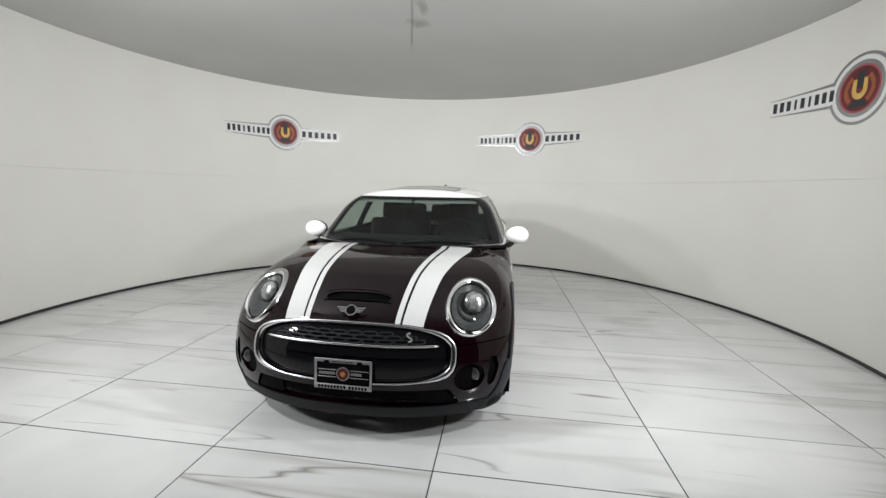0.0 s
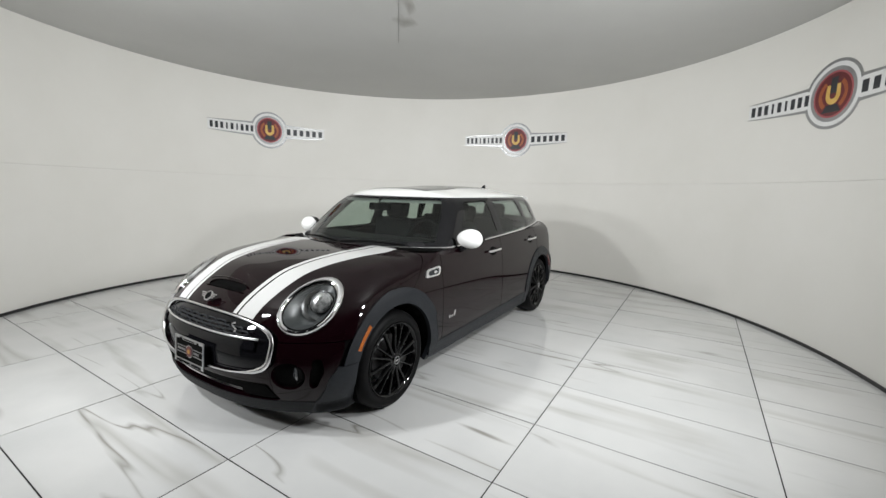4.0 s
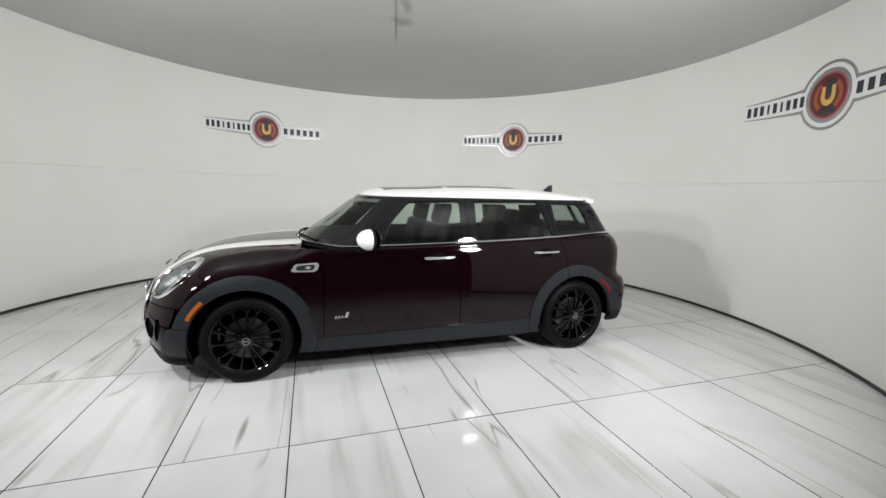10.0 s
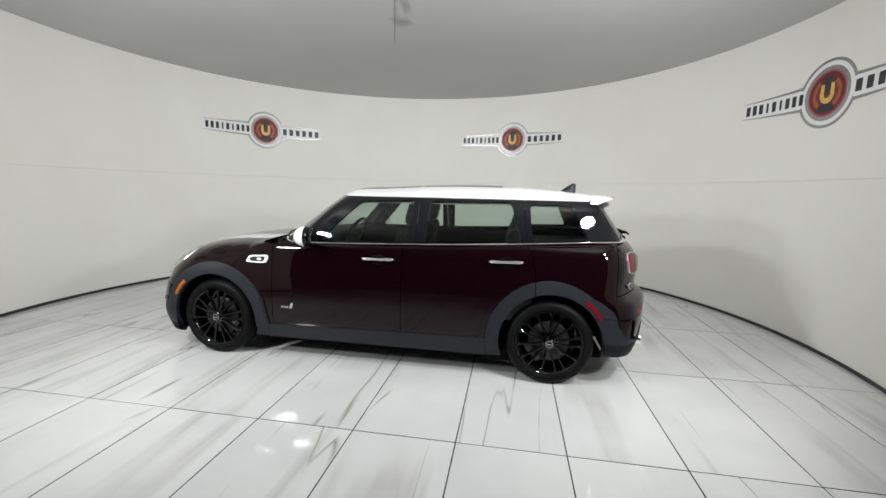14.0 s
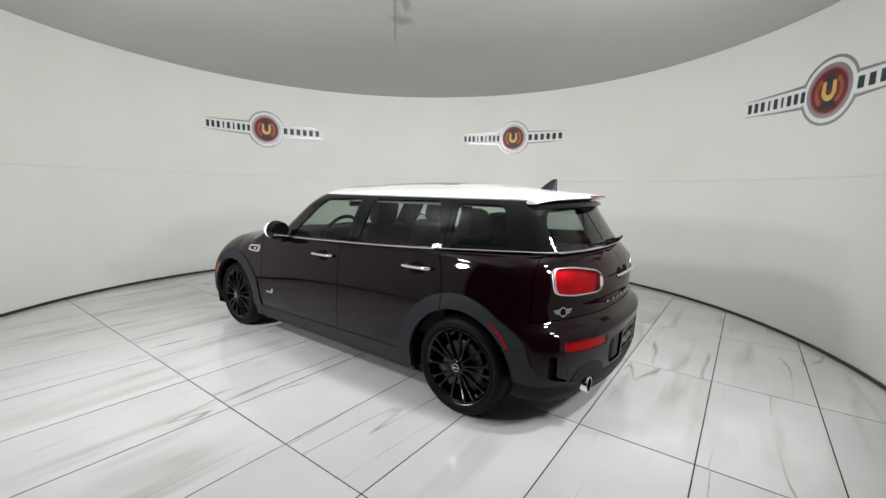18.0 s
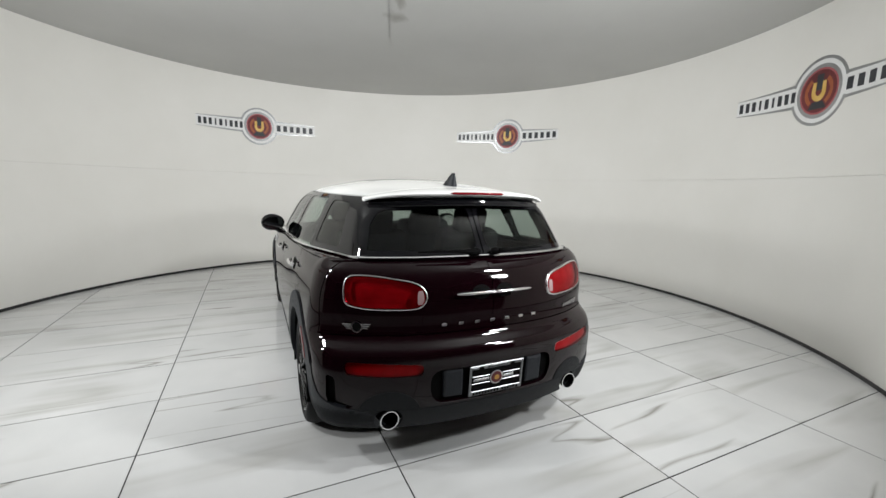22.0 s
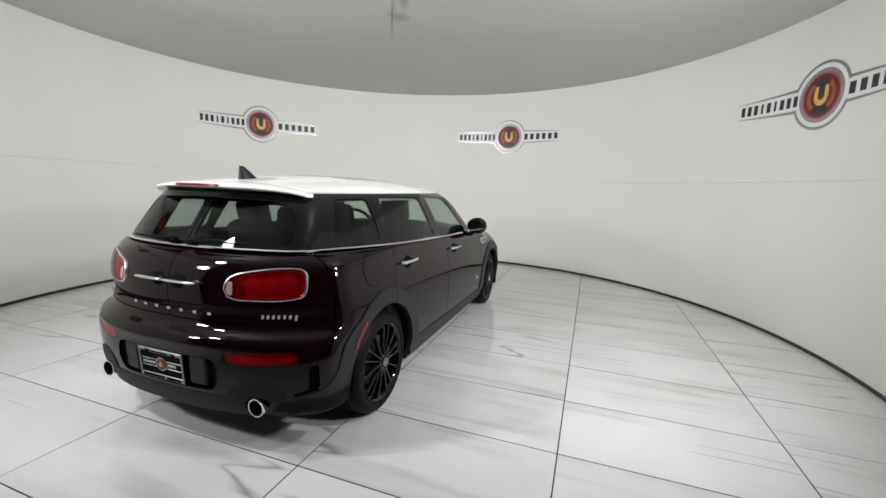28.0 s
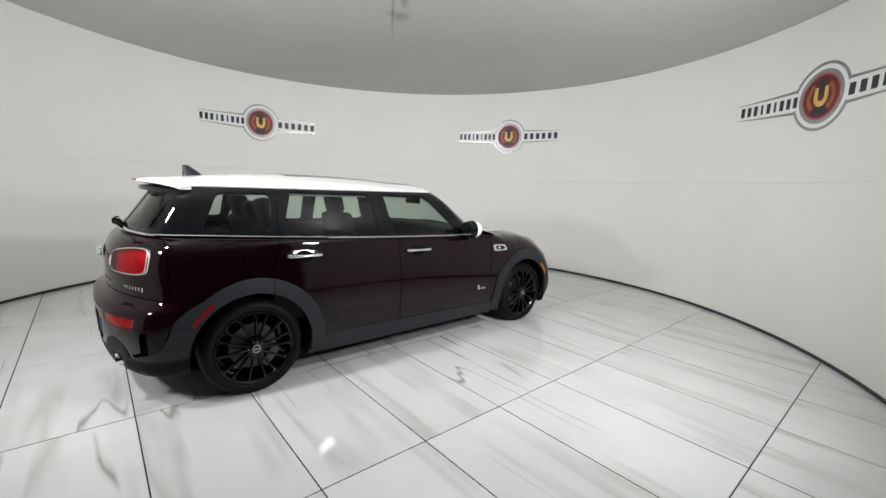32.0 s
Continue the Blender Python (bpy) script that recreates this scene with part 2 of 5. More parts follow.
def flat(points, off, thick=0.003, split=6):
    """A flat outline, cut into narrow strips along the wall so that it can bend."""
    bm = bmesh.new()
    f = bm.faces.new([bm.verts.new((x, y, off)) for x, y in points])
    x0, x1 = min(p[0] for p in points), max(p[0] for p in points)
    for x in lin(x0, x1, split)[1:-1]:
        bmesh.ops.bisect_plane(bm, geom=bm.verts[:] + bm.edges[:] + bm.faces[:], plane_co=(x, 0, 0), plane_no=(1, 0, 0))
    ret = bmesh.ops.extrude_edge_only(bm, edges=[e for e in bm.edges if e.is_boundary])
    for v in ret["geom"]:
        if isinstance(v, bmesh.types.BMVert):
            v.co.z = off - thick
    bmesh.ops.recalc_face_normals(bm, faces=bm.faces)
    return bm


def wall_sign(az):
    sign = part("wall_sign", bent(az, band(0.0, 0.285, 0, 360, 0.002)), SIGN_WHITE)
    tagged(sign, "round dealer emblem with two winged name bars on the wall", "wall sign", "signs round the wall")
    gap = 16.5
    for a0 in (gap, 180 + gap):
        part("outer_ring", bent(az, band(0.276, 0.302, a0, a0 + 180 - 2 * gap, 0.0035)), SIGN_GREY, sign)
    part("inner_ring", bent(az, band(0.200, 0.238, 0, 360, 0.004)), SIGN_GREY, sign)
    part("rose_ring", bent(az, band(0.184, 0.204, 0, 360, 0.005)), SIGN_PINK, sign)
    part("red_disc", bent(az, band(0.0, 0.187, 0, 360, 0.0055)), SIGN_RED, sign)
    part("orange_arc", bent(az, band(0.112, 0.150, -52, 52, 0.0065, n=24)), SIGN_ORANGE, sign)
    part("orange_arc", bent(az, band(0.112, 0.150, 128, 232, 0.0065, n=24)), SIGN_ORANGE, sign)
    part("shadow_shape", bent(az, flat([(-0.055, -0.09), (0.055, -0.09), (0.10, -0.155), (-0.10, -0.155)], 0.0065)), SIGN_DARK, sign)
    part("shadow_shape", bent(az, flat([(-0.035, 0.01), (0.035, 0.01), (0.035, 0.15), (-0.035, 0.15)], 0.0065)), SIGN_DARK, sign)
    part("gold_bend", bent(az, band(0.034, 0.076, 180, 360, 0.0075, n=28, sy=1.15)), SIGN_GOLD, sign)
    part("gold_bend", bent(az, flat([(-0.076, 0.0), (-0.034, 0.0), (-0.034, 0.085), (-0.068, 0.085)], 0.0075, split=2)), SIGN_GOLD, sign)
    part("gold_bend", bent(az, flat([(0.034, 0.0), (0.076, 0.0), (0.068, 0.085), (0.034, 0.085)], 0.0075, split=2)), SIGN_GOLD, sign)
    for s, tip in ((-1, 0.962), (1, 0.935)):
        part("name_bar", bent(az, flat([(s * 0.262, 0.098), (s * tip, 0.072), (s * tip, -0.072), (s * 0.262, -0.098)], 0.001, 0.001, 14)), SIGN_WHITE, sign, "pale name bar")
        for v in (1, -1):
            part("bar_edge", bent(az, flat([(s * 0.272, v * 0.115), (s * tip, v * 0.083), (s * tip, v * 0.078), (s * 0.272, v * 0.088)], 0.0035, 0.0025, 14)), SIGN_GREY, sign)
    for s, count, start, end in ((-1, 9, -0.945, -0.245), (1, 6, 0.262, 0.918)):
        pitch = (end - start) / count
        for k in range(count):
            w = pitch * (0.30 if (s < 0 and k in (3, 5)) else 0.56)
            x = start + pitch * (k + 0.5)
            h = 0.050
            part("letter_bar", bent(az, flat([(x - w / 2, -h), (x + w / 2, -h), (x + w / 2, h), (x - w / 2, h)], 0.0035, 0.0025, 2)), SIGN_DARK, sign, "dark letter shown as a plain bar")
    return sign


for az in (-105.5, -39.27, 26.22, 93.32):
    wall_sign(az)

# the two round lamp heads beside the entrance
LAMP_BODY = mottled("lamp_black", (0.012, 0.012, 0.012), (0.02, 0.02, 0.02), 20, 0.5)
for place, watts, size in LAMPS:
    m = look(place, lamp_aim(place)) @ pose(0, 0, 0.05, 90, 0, 0)
    bm = bmesh.new()
    bmesh.ops.create_cone(bm, cap_ends=True, segments=40, radius1=size * 0.54, radius2=size * 0.36, depth=0.09, matrix=m @ pose(0, 0.0, 0, 90, 0, 0) @ Matrix.Translation((0, 0, 0.0)))
    lamp = part("wall_lamp", bm, LAMP_BODY)
    tagged(lamp, "round black lamp head beside the studio entrance", "lamp", "lamps beside the entrance")


# ---------------------------------------------------------------- car: forms
# car space: x to the tail, y to its right-hand side (driver's side is -y), z up, wheels on z = 0
CAR_X, CAR_Y = 0.1234, -0.1159
AXLE, HUB_Z, TYRE_R = 1.335, 0.313, 0.314


def table(pairs):
    xs, ys = zip(*pairs)
    xs, ys = np.array(xs, float), np.array(ys, float)
    # smooth cubic between the knots
    m = np.gradient(ys, xs)

    def fn(q):
        q = np.clip(q, xs[0], xs[-1])
        k = np.clip(np.searchsorted(xs, q) - 1, 0, len(xs) - 2)
        h = xs[k + 1] - xs[k]
        s = (q - xs[k]) / h
        return ((2 * s ** 3 - 3 * s ** 2 + 1) * ys[k] + (s ** 3 - 2 * s ** 2 + s) * h * m[k]
                + (-2 * s ** 3 + 3 * s ** 2) * ys[k + 1] + (s ** 3 - s ** 2) * h * m[k + 1])
    return fn


def smax(a, b, k):
    h = np.maximum(k - np.abs(a - b), 0) / k
    return np.maximum(a, b) + h * h * k * 0.25


belt = table([(-1.2, 0.955), (-0.83, 0.957), (0.32, 0.985), (1.15, 1.017), (1.7, 1.040), (2.1, 1.052)])
side_profile = table([(0.15, 0.935), (0.22, 0.955), (0.30, 0.985), (0.45, 1.0), (0.60, 1.0), (0.72, 0.994), (0.80, 0.982), (0.88, 0.968), (0.96, 0.945), (1.06, 0.905), (1.3, 0.85)])
side_plan = table([(-2.3, 0.970), (-1.335, 0.998), (-0.6, 1.0), (0.2, 1.0), (1.0, 0.998), (1.335, 0.995), (1.7, 0.975), (2.2, 0.905)])
nose = table([(0.10, -2.02), (0.15, -2.058), (0.20, -2.083), (0.30, -2.118), (0.43, -2.135), (0.56, -2.12), (0.64, -2.09), (0.70, -2.055), (0.76, -2.0), (0.85, -1.9), (1.1, -1.7)])
tail = table([(0.10, 2.0), (0.20, 2.045), (0.30, 2.085), (0.42, 2.103), (0.55, 2.108), (0.61, 2.114), (0.632, 2.104), (0.655, 2.068), (0.69, 2.044), (0.71, 2.042), (0.80, 2.045), (0.88, 2.040), (0.95, 2.018), (1.03, 1.975), (1.09, 1.935), (1.3, 1.80)])
hood_line = table([(-2.25, 0.52), (-2.13, 0.63), (-2.07, 0.70), (-2.0, 0.757), (-1.92, 0.803), (-1.8, 0.857), (-1.6, 0.912), (-1.4, 0.941), (-1.1, 0.962), (-0.9, 0.970)])


def bow_front(u, z=0.7):
    """How far the nose falls back to the sides: blunter low down."""
    return 0.165 * (np.abs(u) / 0.64) ** 2.6 * (1 - 0.13 * np.clip((0.62 - z) / 0.28, 0, 1))


def bow_hood(u):
    return 0.20 * (np.abs(u) / 0.64) ** 2.0


def bow_rear(u, z=0.8):
    return 0.09 * (np.abs(u) / 0.545) ** 2.6 * (1 - 0.20 * np.clip((0.64 - z) / 0.10, 0, 1))


def side_width(x, z):
    return 0.886 * side_profile(z) * side_plan(x)


def lower_field(x, y, z):
    u = np.abs(y)
    side = u - side_width(x, z)
    front = (nose(z) + bow_front(u, z)) - x
    rear = x - (tail(z) - bow_rear(u, z))
    ahead = hood_line(x - 0.55 * bow_hood(u)) - 0.03 * (u / 0.75) ** 4
    w = np.clip((x + 1.05) / 0.2, 0, 1)
    top = z - (ahead * (1 - w) + (belt(x) + 0.004) * w)
    s = smax(side, front, 0.10)
    s = smax(s, rear, 0.09)
    k = 0.17 - 0.135 * np.clip((x + 1.25) / 0.4, 0, 1) + 0.07 * np.clip((x - 1.1) / 0.5, 0, 1)
    return np.maximum(smax(s, top, k), 0.150 - z)


glass_width = table([(0.9, 0.845), (0.97, 0.818), (1.05, 0.785), (1.15, 0.738), (1.25, 0.687), (1.335, 0.636), (1.45, 0.56)])
roof_line = table([(-0.7, 1.255), (-0.5, 1.352), (-0.3, 1.393), (0, 1.410), (0.35, 1.430), (0.7, 1.437), (0.98, 1.433), (1.3, 1.414), (1.5, 1.396), (1.7, 1.374), (2, 1.326)])


def screen_field(x, u, z):
    return (-1.005 + (z - 0.95) * 1.36 + 0.30 * (u / 0.76) ** 2.2) - x


def pane_side_field(x, u, z):
    taper = 1 - 0.165 * np.clip((x - 0.65) / 1.05, 0, 1.1) ** 1.8 - 0.02 * np.clip((-x) / 0.6, 0, 1)
    return u - glass_width(z) * taper


def back_field(x, u, z):
    return x - (1.935 - 0.70 * (z - 1.05) - 0.155 * (u / 0.67) ** 2.4)


def upper_field(x, y, z):
    u = np.abs(y)
    s = smax(pane_side_field(x, u, z), screen_field(x, u, z), 0.07)
    s = smax(s, back_field(x, u, z), 0.07)
    roof = z - (roof_line(x) - 0.085 * (u / 0.62) ** 2.6)
    return np.maximum(smax(s, roof, 0.075), 0.90 - z)


def ray_mesh(field, x0, x1, zc, ends, mids, lats):
    """Half of a closed form (y <= 0), found by rays from a spine; rows run from the nose round the side to the tail."""
    plan = [(x0, -math.cos(a), -math.sin(a)) for a in lin(0, math.pi / 2, ends)]
    plan += [(x, 0.0, -1.0) for x in lin(x0, x1, mids)[1:]]
    plan += [(x1, math.sin(a), -math.cos(a)) for a in lin(0, math.pi / 2, ends)[1:]]
    p = np.array(plan)
    a = np.radians(np.array(lats))
    ox = np.repeat(p[:, :1], len(a), 1)
    dx, dy = p[:, 1:2] * np.cos(a), p[:, 2:3] * np.cos(a)
    dz = np.repeat(np.sin(a)[None], len(p), 0)
    lo, hi = np.zeros_like(dx), np.full_like(dx, 1.6)
    for _ in range(34):
        mid = (lo + hi) / 2
        inside = field(ox + dx * mid, dy * mid, zc + dz * mid) < 0
        lo, hi = np.where(inside, mid, lo), np.where(inside, hi, mid)
    verts = np.stack([ox + dx * lo, dy * lo, zc + dz * lo], -1).reshape(-1, 3)
    verts[np.abs(verts[:, 1]) < 1e-5, 1] = 0.0
    n, m = dx.shape
    faces = [(i * m + j, (i + 1) * m + j, (i + 1) * m + j + 1, i * m + j + 1) for i in range(n - 1) for j in range(m - 1)]
    return verts, faces


def cut(form, fn):
    """The part of a form where fn(x, y, z) < 0, with clean edges."""
    verts, faces = form
    f = fn(verts[:, 0], verts[:, 1], verts[:, 2]) * np.ones(len(verts))
    neg = f < 0
    fl, nl = f.tolist(), neg.tolist()
    extra, made, out = [], {}, []
    base = len(verts)
    for face in faces:
        c = sum(nl[i] for i in face)
        if c == len(face):
            out.append(face)
            continue
        if c == 0:
            continue
        ring = []
        for k, i in enumerate(face):
            j = face[(k + 1) % len(face)]
            if nl[i]:
                ring.append(i)
            if nl[i] != nl[j]:
                key = (i, j) if i < j else (j, i)
                if key not in made:
                    s = fl[key[0]] / (fl[key[0]] - fl[key[1]])
                    made[key] = base + len(extra)
                    extra.append(verts[key[0]] * (1 - s) + verts[key[1]] * s)
                ring.append(made[key])
        if len(ring) > 2:
            out.append(tuple(ring))
    if extra:
        verts = np.vstack([verts, np.array(extra)])
    return verts, out


def region(form, *fns):
    for fn in fns:
        form = cut(form, fn)
    used = sorted({i for f in form[1] for i in f})
    index = {i: k for k, i in enumerate(used)}
    return form[0][used], [tuple(index[i] for i in f) for f in form[1]]


def pushed(form, field, d):
    """The form moved along its own normal by d."""
    v = form[0]
    e = 1e-4
    g = np.stack([field(v[:, 0] + e, v[:, 1], v[:, 2]) - field(v[:, 0] - e, v[:, 1], v[:, 2]),
                  field(v[:, 0], v[:, 1] + e, v[:, 2]) - field(v[:, 0], v[:, 1] - e, v[:, 2]),
                  field(v[:, 0], v[:, 1], v[:, 2] + e) - field(v[:, 0], v[:, 1], v[:, 2] - e)], -1)
    g /= np.linalg.norm(g, axis=1)[:, None] + 1e-12
    g[np.abs(v[:, 1]) < 1e-6, 1] = 0.0
    return v + g * d, form[1]


def mirrored(form):
    return form[0] * np.array([1, -1, 1]), [f[::-1] for f in form[1]]


def both(form):
    n = len(form[0])
    m = mirrored(form)
    return np.vstack([form[0], m[0]]), form[1] + [tuple(i + n for i in f) for f in m[1]]


def sheet(form, depth=0.016, away=None):
    """A bmesh of the form with a folded edge of that depth, so that it has thickness."""
    bm = bmesh.new()
    vs = [bm.verts.new(p) for p in form[0]]
    for f in form[1]:
        try:
            bm.faces.new([vs[i] for i in f])
        except ValueError:
            pass
    bmesh.ops.remove_doubles(bm, verts=bm.verts, dist=2e-4)
    loose = [v for v in bm.verts if not v.link_faces]
    bmesh.ops.delete(bm, geom=loose, context="VERTS")
    bm.normal_update()
    for f in bm.faces:
        f.smooth = True
    if depth:
        rim = [e for e in bm.edges if e.is_boundary]
        made = {}
        for e in rim:
            for v in e.verts:
                if v not in made:
                    made[v] = (bm.verts.new(v.co), bm.verts.new(v.co - v.normal * depth))
        for e in rim:
            lp = e.link_loops[0]
            a, b = lp.vert, lp.link_loop_next.vert
            try:
                bm.faces.new((made[b][0], made[a][0], made[a][1], made[b][1])).smooth = False
            except ValueError:
                pass
    return bm


def pair(name, form, mat, parent, label="", depth=0.016):
    """The same panel on both sides of the car."""
    a = part(name, sheet(form, depth), mat, parent, label)
    b = part(name, sheet(mirrored(form), depth), mat, parent, label)
    return a, b


def whole(name, form, mat, parent, label="", depth=0.016):
    return part(name, sheet(both(form), depth), mat, parent, label)


def ring_f(x0, z0, r):
    return lambda x, y, z: np.hypot(x - x0, z - z0) - r


def out_f(fn):
    return lambda x, y, z: -fn(x, y, z)


def above(h):
    return lambda x, y, z: (h(x) if callable(h) else h) - z


def below(h):
    return lambda x, y, z: z - (h(x) if callable(h) else h)


def behind(h):
    return lambda x, y, z: (h(z) if callable(h) else h) - x


def ahead_of(h):
    return lambda x, y, z: x - (h(z) if callable(h) else h)


def polygon(points, k=0.02, axis=0):
    """Rounded convex outline, given clockwise or not, in (x, z) or, with axis 1, in (|y|, z)."""
    pts = [Vector(p) for p in points]
    c = sum(pts, Vector((0, 0))) / len(pts)

    def fn(x, y, z):
        p = np.abs(y) if axis else x
        f = None
        for a, b in zip(pts, pts[1:] + pts[:1]):
            d = (b - a).normalized()
            n = Vector((d.y, -d.x))
            if n.dot(c - a) > 0:
                n = -n
            e = (p - a.x) * n.x + (z - a.y) * n.y
            f = e if f is None else smax(f, e, k)
        return f
    return fn


def joined(*fns):
    """Where any of the outlines holds."""
    def fn(x, y, z):
        f = fns[0](x, y, z)
        for g in fns[1:]:
            f = np.minimum(f, g(x, y, z))
        return f
    return fn


def lathe(profile, n=48, axis="y"):
    """A turned form: profile of (radius, along)."""
    bm = bmesh.new()
    rings = []
    for k in range(n):
        a = 2 * math.pi * k / n
        rings.append([bm.verts.new((r * math.cos(a), s, r * math.sin(a))) for r, s in profile])
    for a, b in zip(rings, rings[1:] + rings[:1]):
        for j in range(len(profile) - 1):
            bm.faces.new((a[j], a[j + 1], b[j + 1], b[j]))
    bmesh.ops.remove_doubles(bm, verts=bm.verts, dist=1e-5)
    bmesh.ops.recalc_face_normals(bm, faces=bm.faces)
    for f in bm.faces:
        f.smooth = True
    for e in bm.edges:
        if len(e.link_faces) == 2 and e.calc_face_angle(0) > radians(38):
            e.smooth = False
    return bm


def rod(points, radius, sides=8, flat=1.0):
    """A round bar through the points."""
    bm = bmesh.new()
    pts = [Vector(p) for p in points]
    rings = []
    for k, p in enumerate(pts):
        d = (pts[min(k + 1, len(pts) - 1)] - pts[max(k - 1, 0)]).normalized()
        q = d.to_track_quat("Z", "Y")
        r = radius[k] if isinstance(radius, (list, tuple)) else radius
        rings.append([bm.verts.new(p + q @ Vector((math.cos(2 * math.pi * s / sides) * r, math.sin(2 * math.pi * s / sides) * r * flat, 0))) for s in range(sides)])
    for a, b in zip(rings, rings[1:]):
        for s in range(sides):
            bm.faces.new((a[s], a[(s + 1) % sides], b[(s + 1) % sides], b[s]))
    bm.faces.new(rings[0][::-1])
    bm.faces.new(rings[-1])
    bmesh.ops.recalc_face_normals(bm, faces=bm.faces)
    for f in bm.faces:
        f.smooth = len(f.verts) == 4
    return bm


def block(size, at=None, bevel=0.004, segments=2):
    bm = bmesh.new()
    bmesh.ops.create_cube(bm, size=1.0, matrix=Matrix.Diagonal((*size, 1)))
    if bevel:
        bmesh.ops.bevel(bm, geom=bm.edges[:], offset=bevel, segments=segments, affect="EDGES", profile=0.5)
    if at is not None:
        bmesh.ops.transform(bm, matrix=at, verts=bm.verts)
    return bm


def ball(size, at=None, n=24):
    bm = bmesh.new()
    bmesh.ops.create_uvsphere(bm, u_segments=n, v_segments=n // 2, radius=1.0, matrix=Matrix.Diagonal((*size, 1)))
    for f in bm.faces:
        f.smooth = True
    if at is not None:
        bmesh.ops.transform(bm, matrix=at, verts=bm.verts)
    return bm


def shaped(bm, fn):
    for v in bm.verts:
        v.co = fn(v.co)
    return bm


def sliced(bm, axis, half, n):
    """Cuts across a long piece, so that it can bend."""
    no = Vector((0, 0, 0))
    no[axis] = 1
    for s in lin(-half, half, n):
        bmesh.ops.bisect_plane(bm, geom=bm.verts[:] + bm.edges[:] + bm.faces[:], plane_co=no * s, plane_no=no)
    return bm


def merge(*bms):
    first = bms[0]
    for other in bms[1:]:
        me = bpy.data.meshes.new("join")
        other.to_mesh(me)
        other.free()
        first.from_mesh(me)
        bpy.data.meshes.remove(me)
    return first


# ---------------------------------------------------------------- car: paints
def car_paint(name, colour, metal, rough, flake=0.0):
    m = material(name, colour, rough, metal, coat=1.0, spec=0.0)
    m.node_tree.nodes["Principled BSDF"].inputs["Coat IOR"].default_value = 1.42
    m.node_tree.nodes["Principled BSDF"].inputs["Coat Weight"].default_value = 0.9 if colour[0] < 0.1 else 1.0
    if flake:
        b = m.node_tree.nodes["Principled BSDF"]
        co = m.node_tree.nodes.new("ShaderNodeTexCoord")
        v = node(m, "ShaderNodeTexVoronoi", Scale=900.0)
        r = ramp(m, [(0.0, tuple(c * (1 - flake) for c in colour)), (1.0, tuple(min(1, c * (1 + flake)) for c in colour))])
        link(m, co, "Object", v, "Vector")
        link(m, v, "Color", r, "Fac")
        link(m, r, "Color", b, "Base Color")
    return m


PAINT = car_paint("burgundy_paint", (0.0047, 0.0010, 0.0019), 0.0, 0.45, 0.6)
WHITE = car_paint("white_paint", (0.80, 0.80, 0.78), 0.0, 0.28)
STRIPE = car_paint("white_vinyl", (0.57, 0.57, 0.56), 0.0, 0.35)
DISC_RED = material("plate_red", (0.075, 0.006, 0.008), 0.4)
GLOSS_BLACK = car_paint("gloss_black", (0.005, 0.005, 0.006), 0.0, 0.12)
PLASTIC = mottled("grey_plastic", (0.0090, 0.0106, 0.0136), (0.0130, 0.0150, 0.0184), 40, 0.5, 0.35, 420, spec=0.28)
BLACK = mottled("matt_black", (0.002, 0.002, 0.002), (0.004, 0.004, 0.004), 20, 0.65, spec=0.03)
# grey plastic again, darkened for the shade low under the bumpers
SHADED_PLASTIC = mottled("shaded_grey_plastic", (0.007, 0.0078, 0.009), (0.010, 0.011, 0.0125), 40, 0.6, 0.35, 420, spec=0.2)
CHROME = material("chrome", (0.86, 0.86, 0.87), 0.06, 1.0)
SILVER = material("bright_silver", (0.78, 0.78, 0.78), 0.38, 0.9)
SATIN = material("satin_silver", (0.55, 0.55, 0.56), 0.28, 1.0)
RUBBER = mottled("tyre_rubber", (0.0018, 0.0018, 0.002), (0.004, 0.004, 0.0044), 30, 0.55, 0.3, 160, spec=0.12)
RIM = car_paint("black_alloy", (0.002, 0.002, 0.0022), 0.0, 0.30)
STEEL = mottled("brake_steel", (0.06, 0.06, 0.06), (0.11, 0.11, 0.11), 60, 0.45, metal=1.0)
DARK_RED = car_paint("dark_red_lens", (0.15, 0.004, 0.008), 0.0, 0.14)
AMBER = car_paint("amber_lens", (0.33, 0.085, 0.008), 0.0, 0.16)
GOLD = material("dull_gold", (0.42, 0.23, 0.05), 0.4, 0.3)
# silver with the dark surroundings it mirrors put into its colour
DIM_SILVER = material("dimmed_silver", (0.24, 0.245, 0.25), 0.34, 1.0)
TRIM_CHROME = material("trim_chrome", (0.84, 0.84, 0.85), 0.20, 1.0)
CLEAR = car_paint("pale_lens", (0.30, 0.20, 0.20), 0.0, 0.3)
LEATHER = mottled("black_leather", (0.007, 0.007, 0.008), (0.012, 0.012, 0.013), 14, 0.62, spec=0.12)
LINER = mottled("pale_headliner", (0.26, 0.26, 0.25), (0.32, 0.32, 0.31), 30, 0.8)
DASH = mottled("dash_plastic", (0.008, 0.008, 0.009), (0.013, 0.013, 0.014), 30, 0.6, 0.4, 500, spec=0.2)


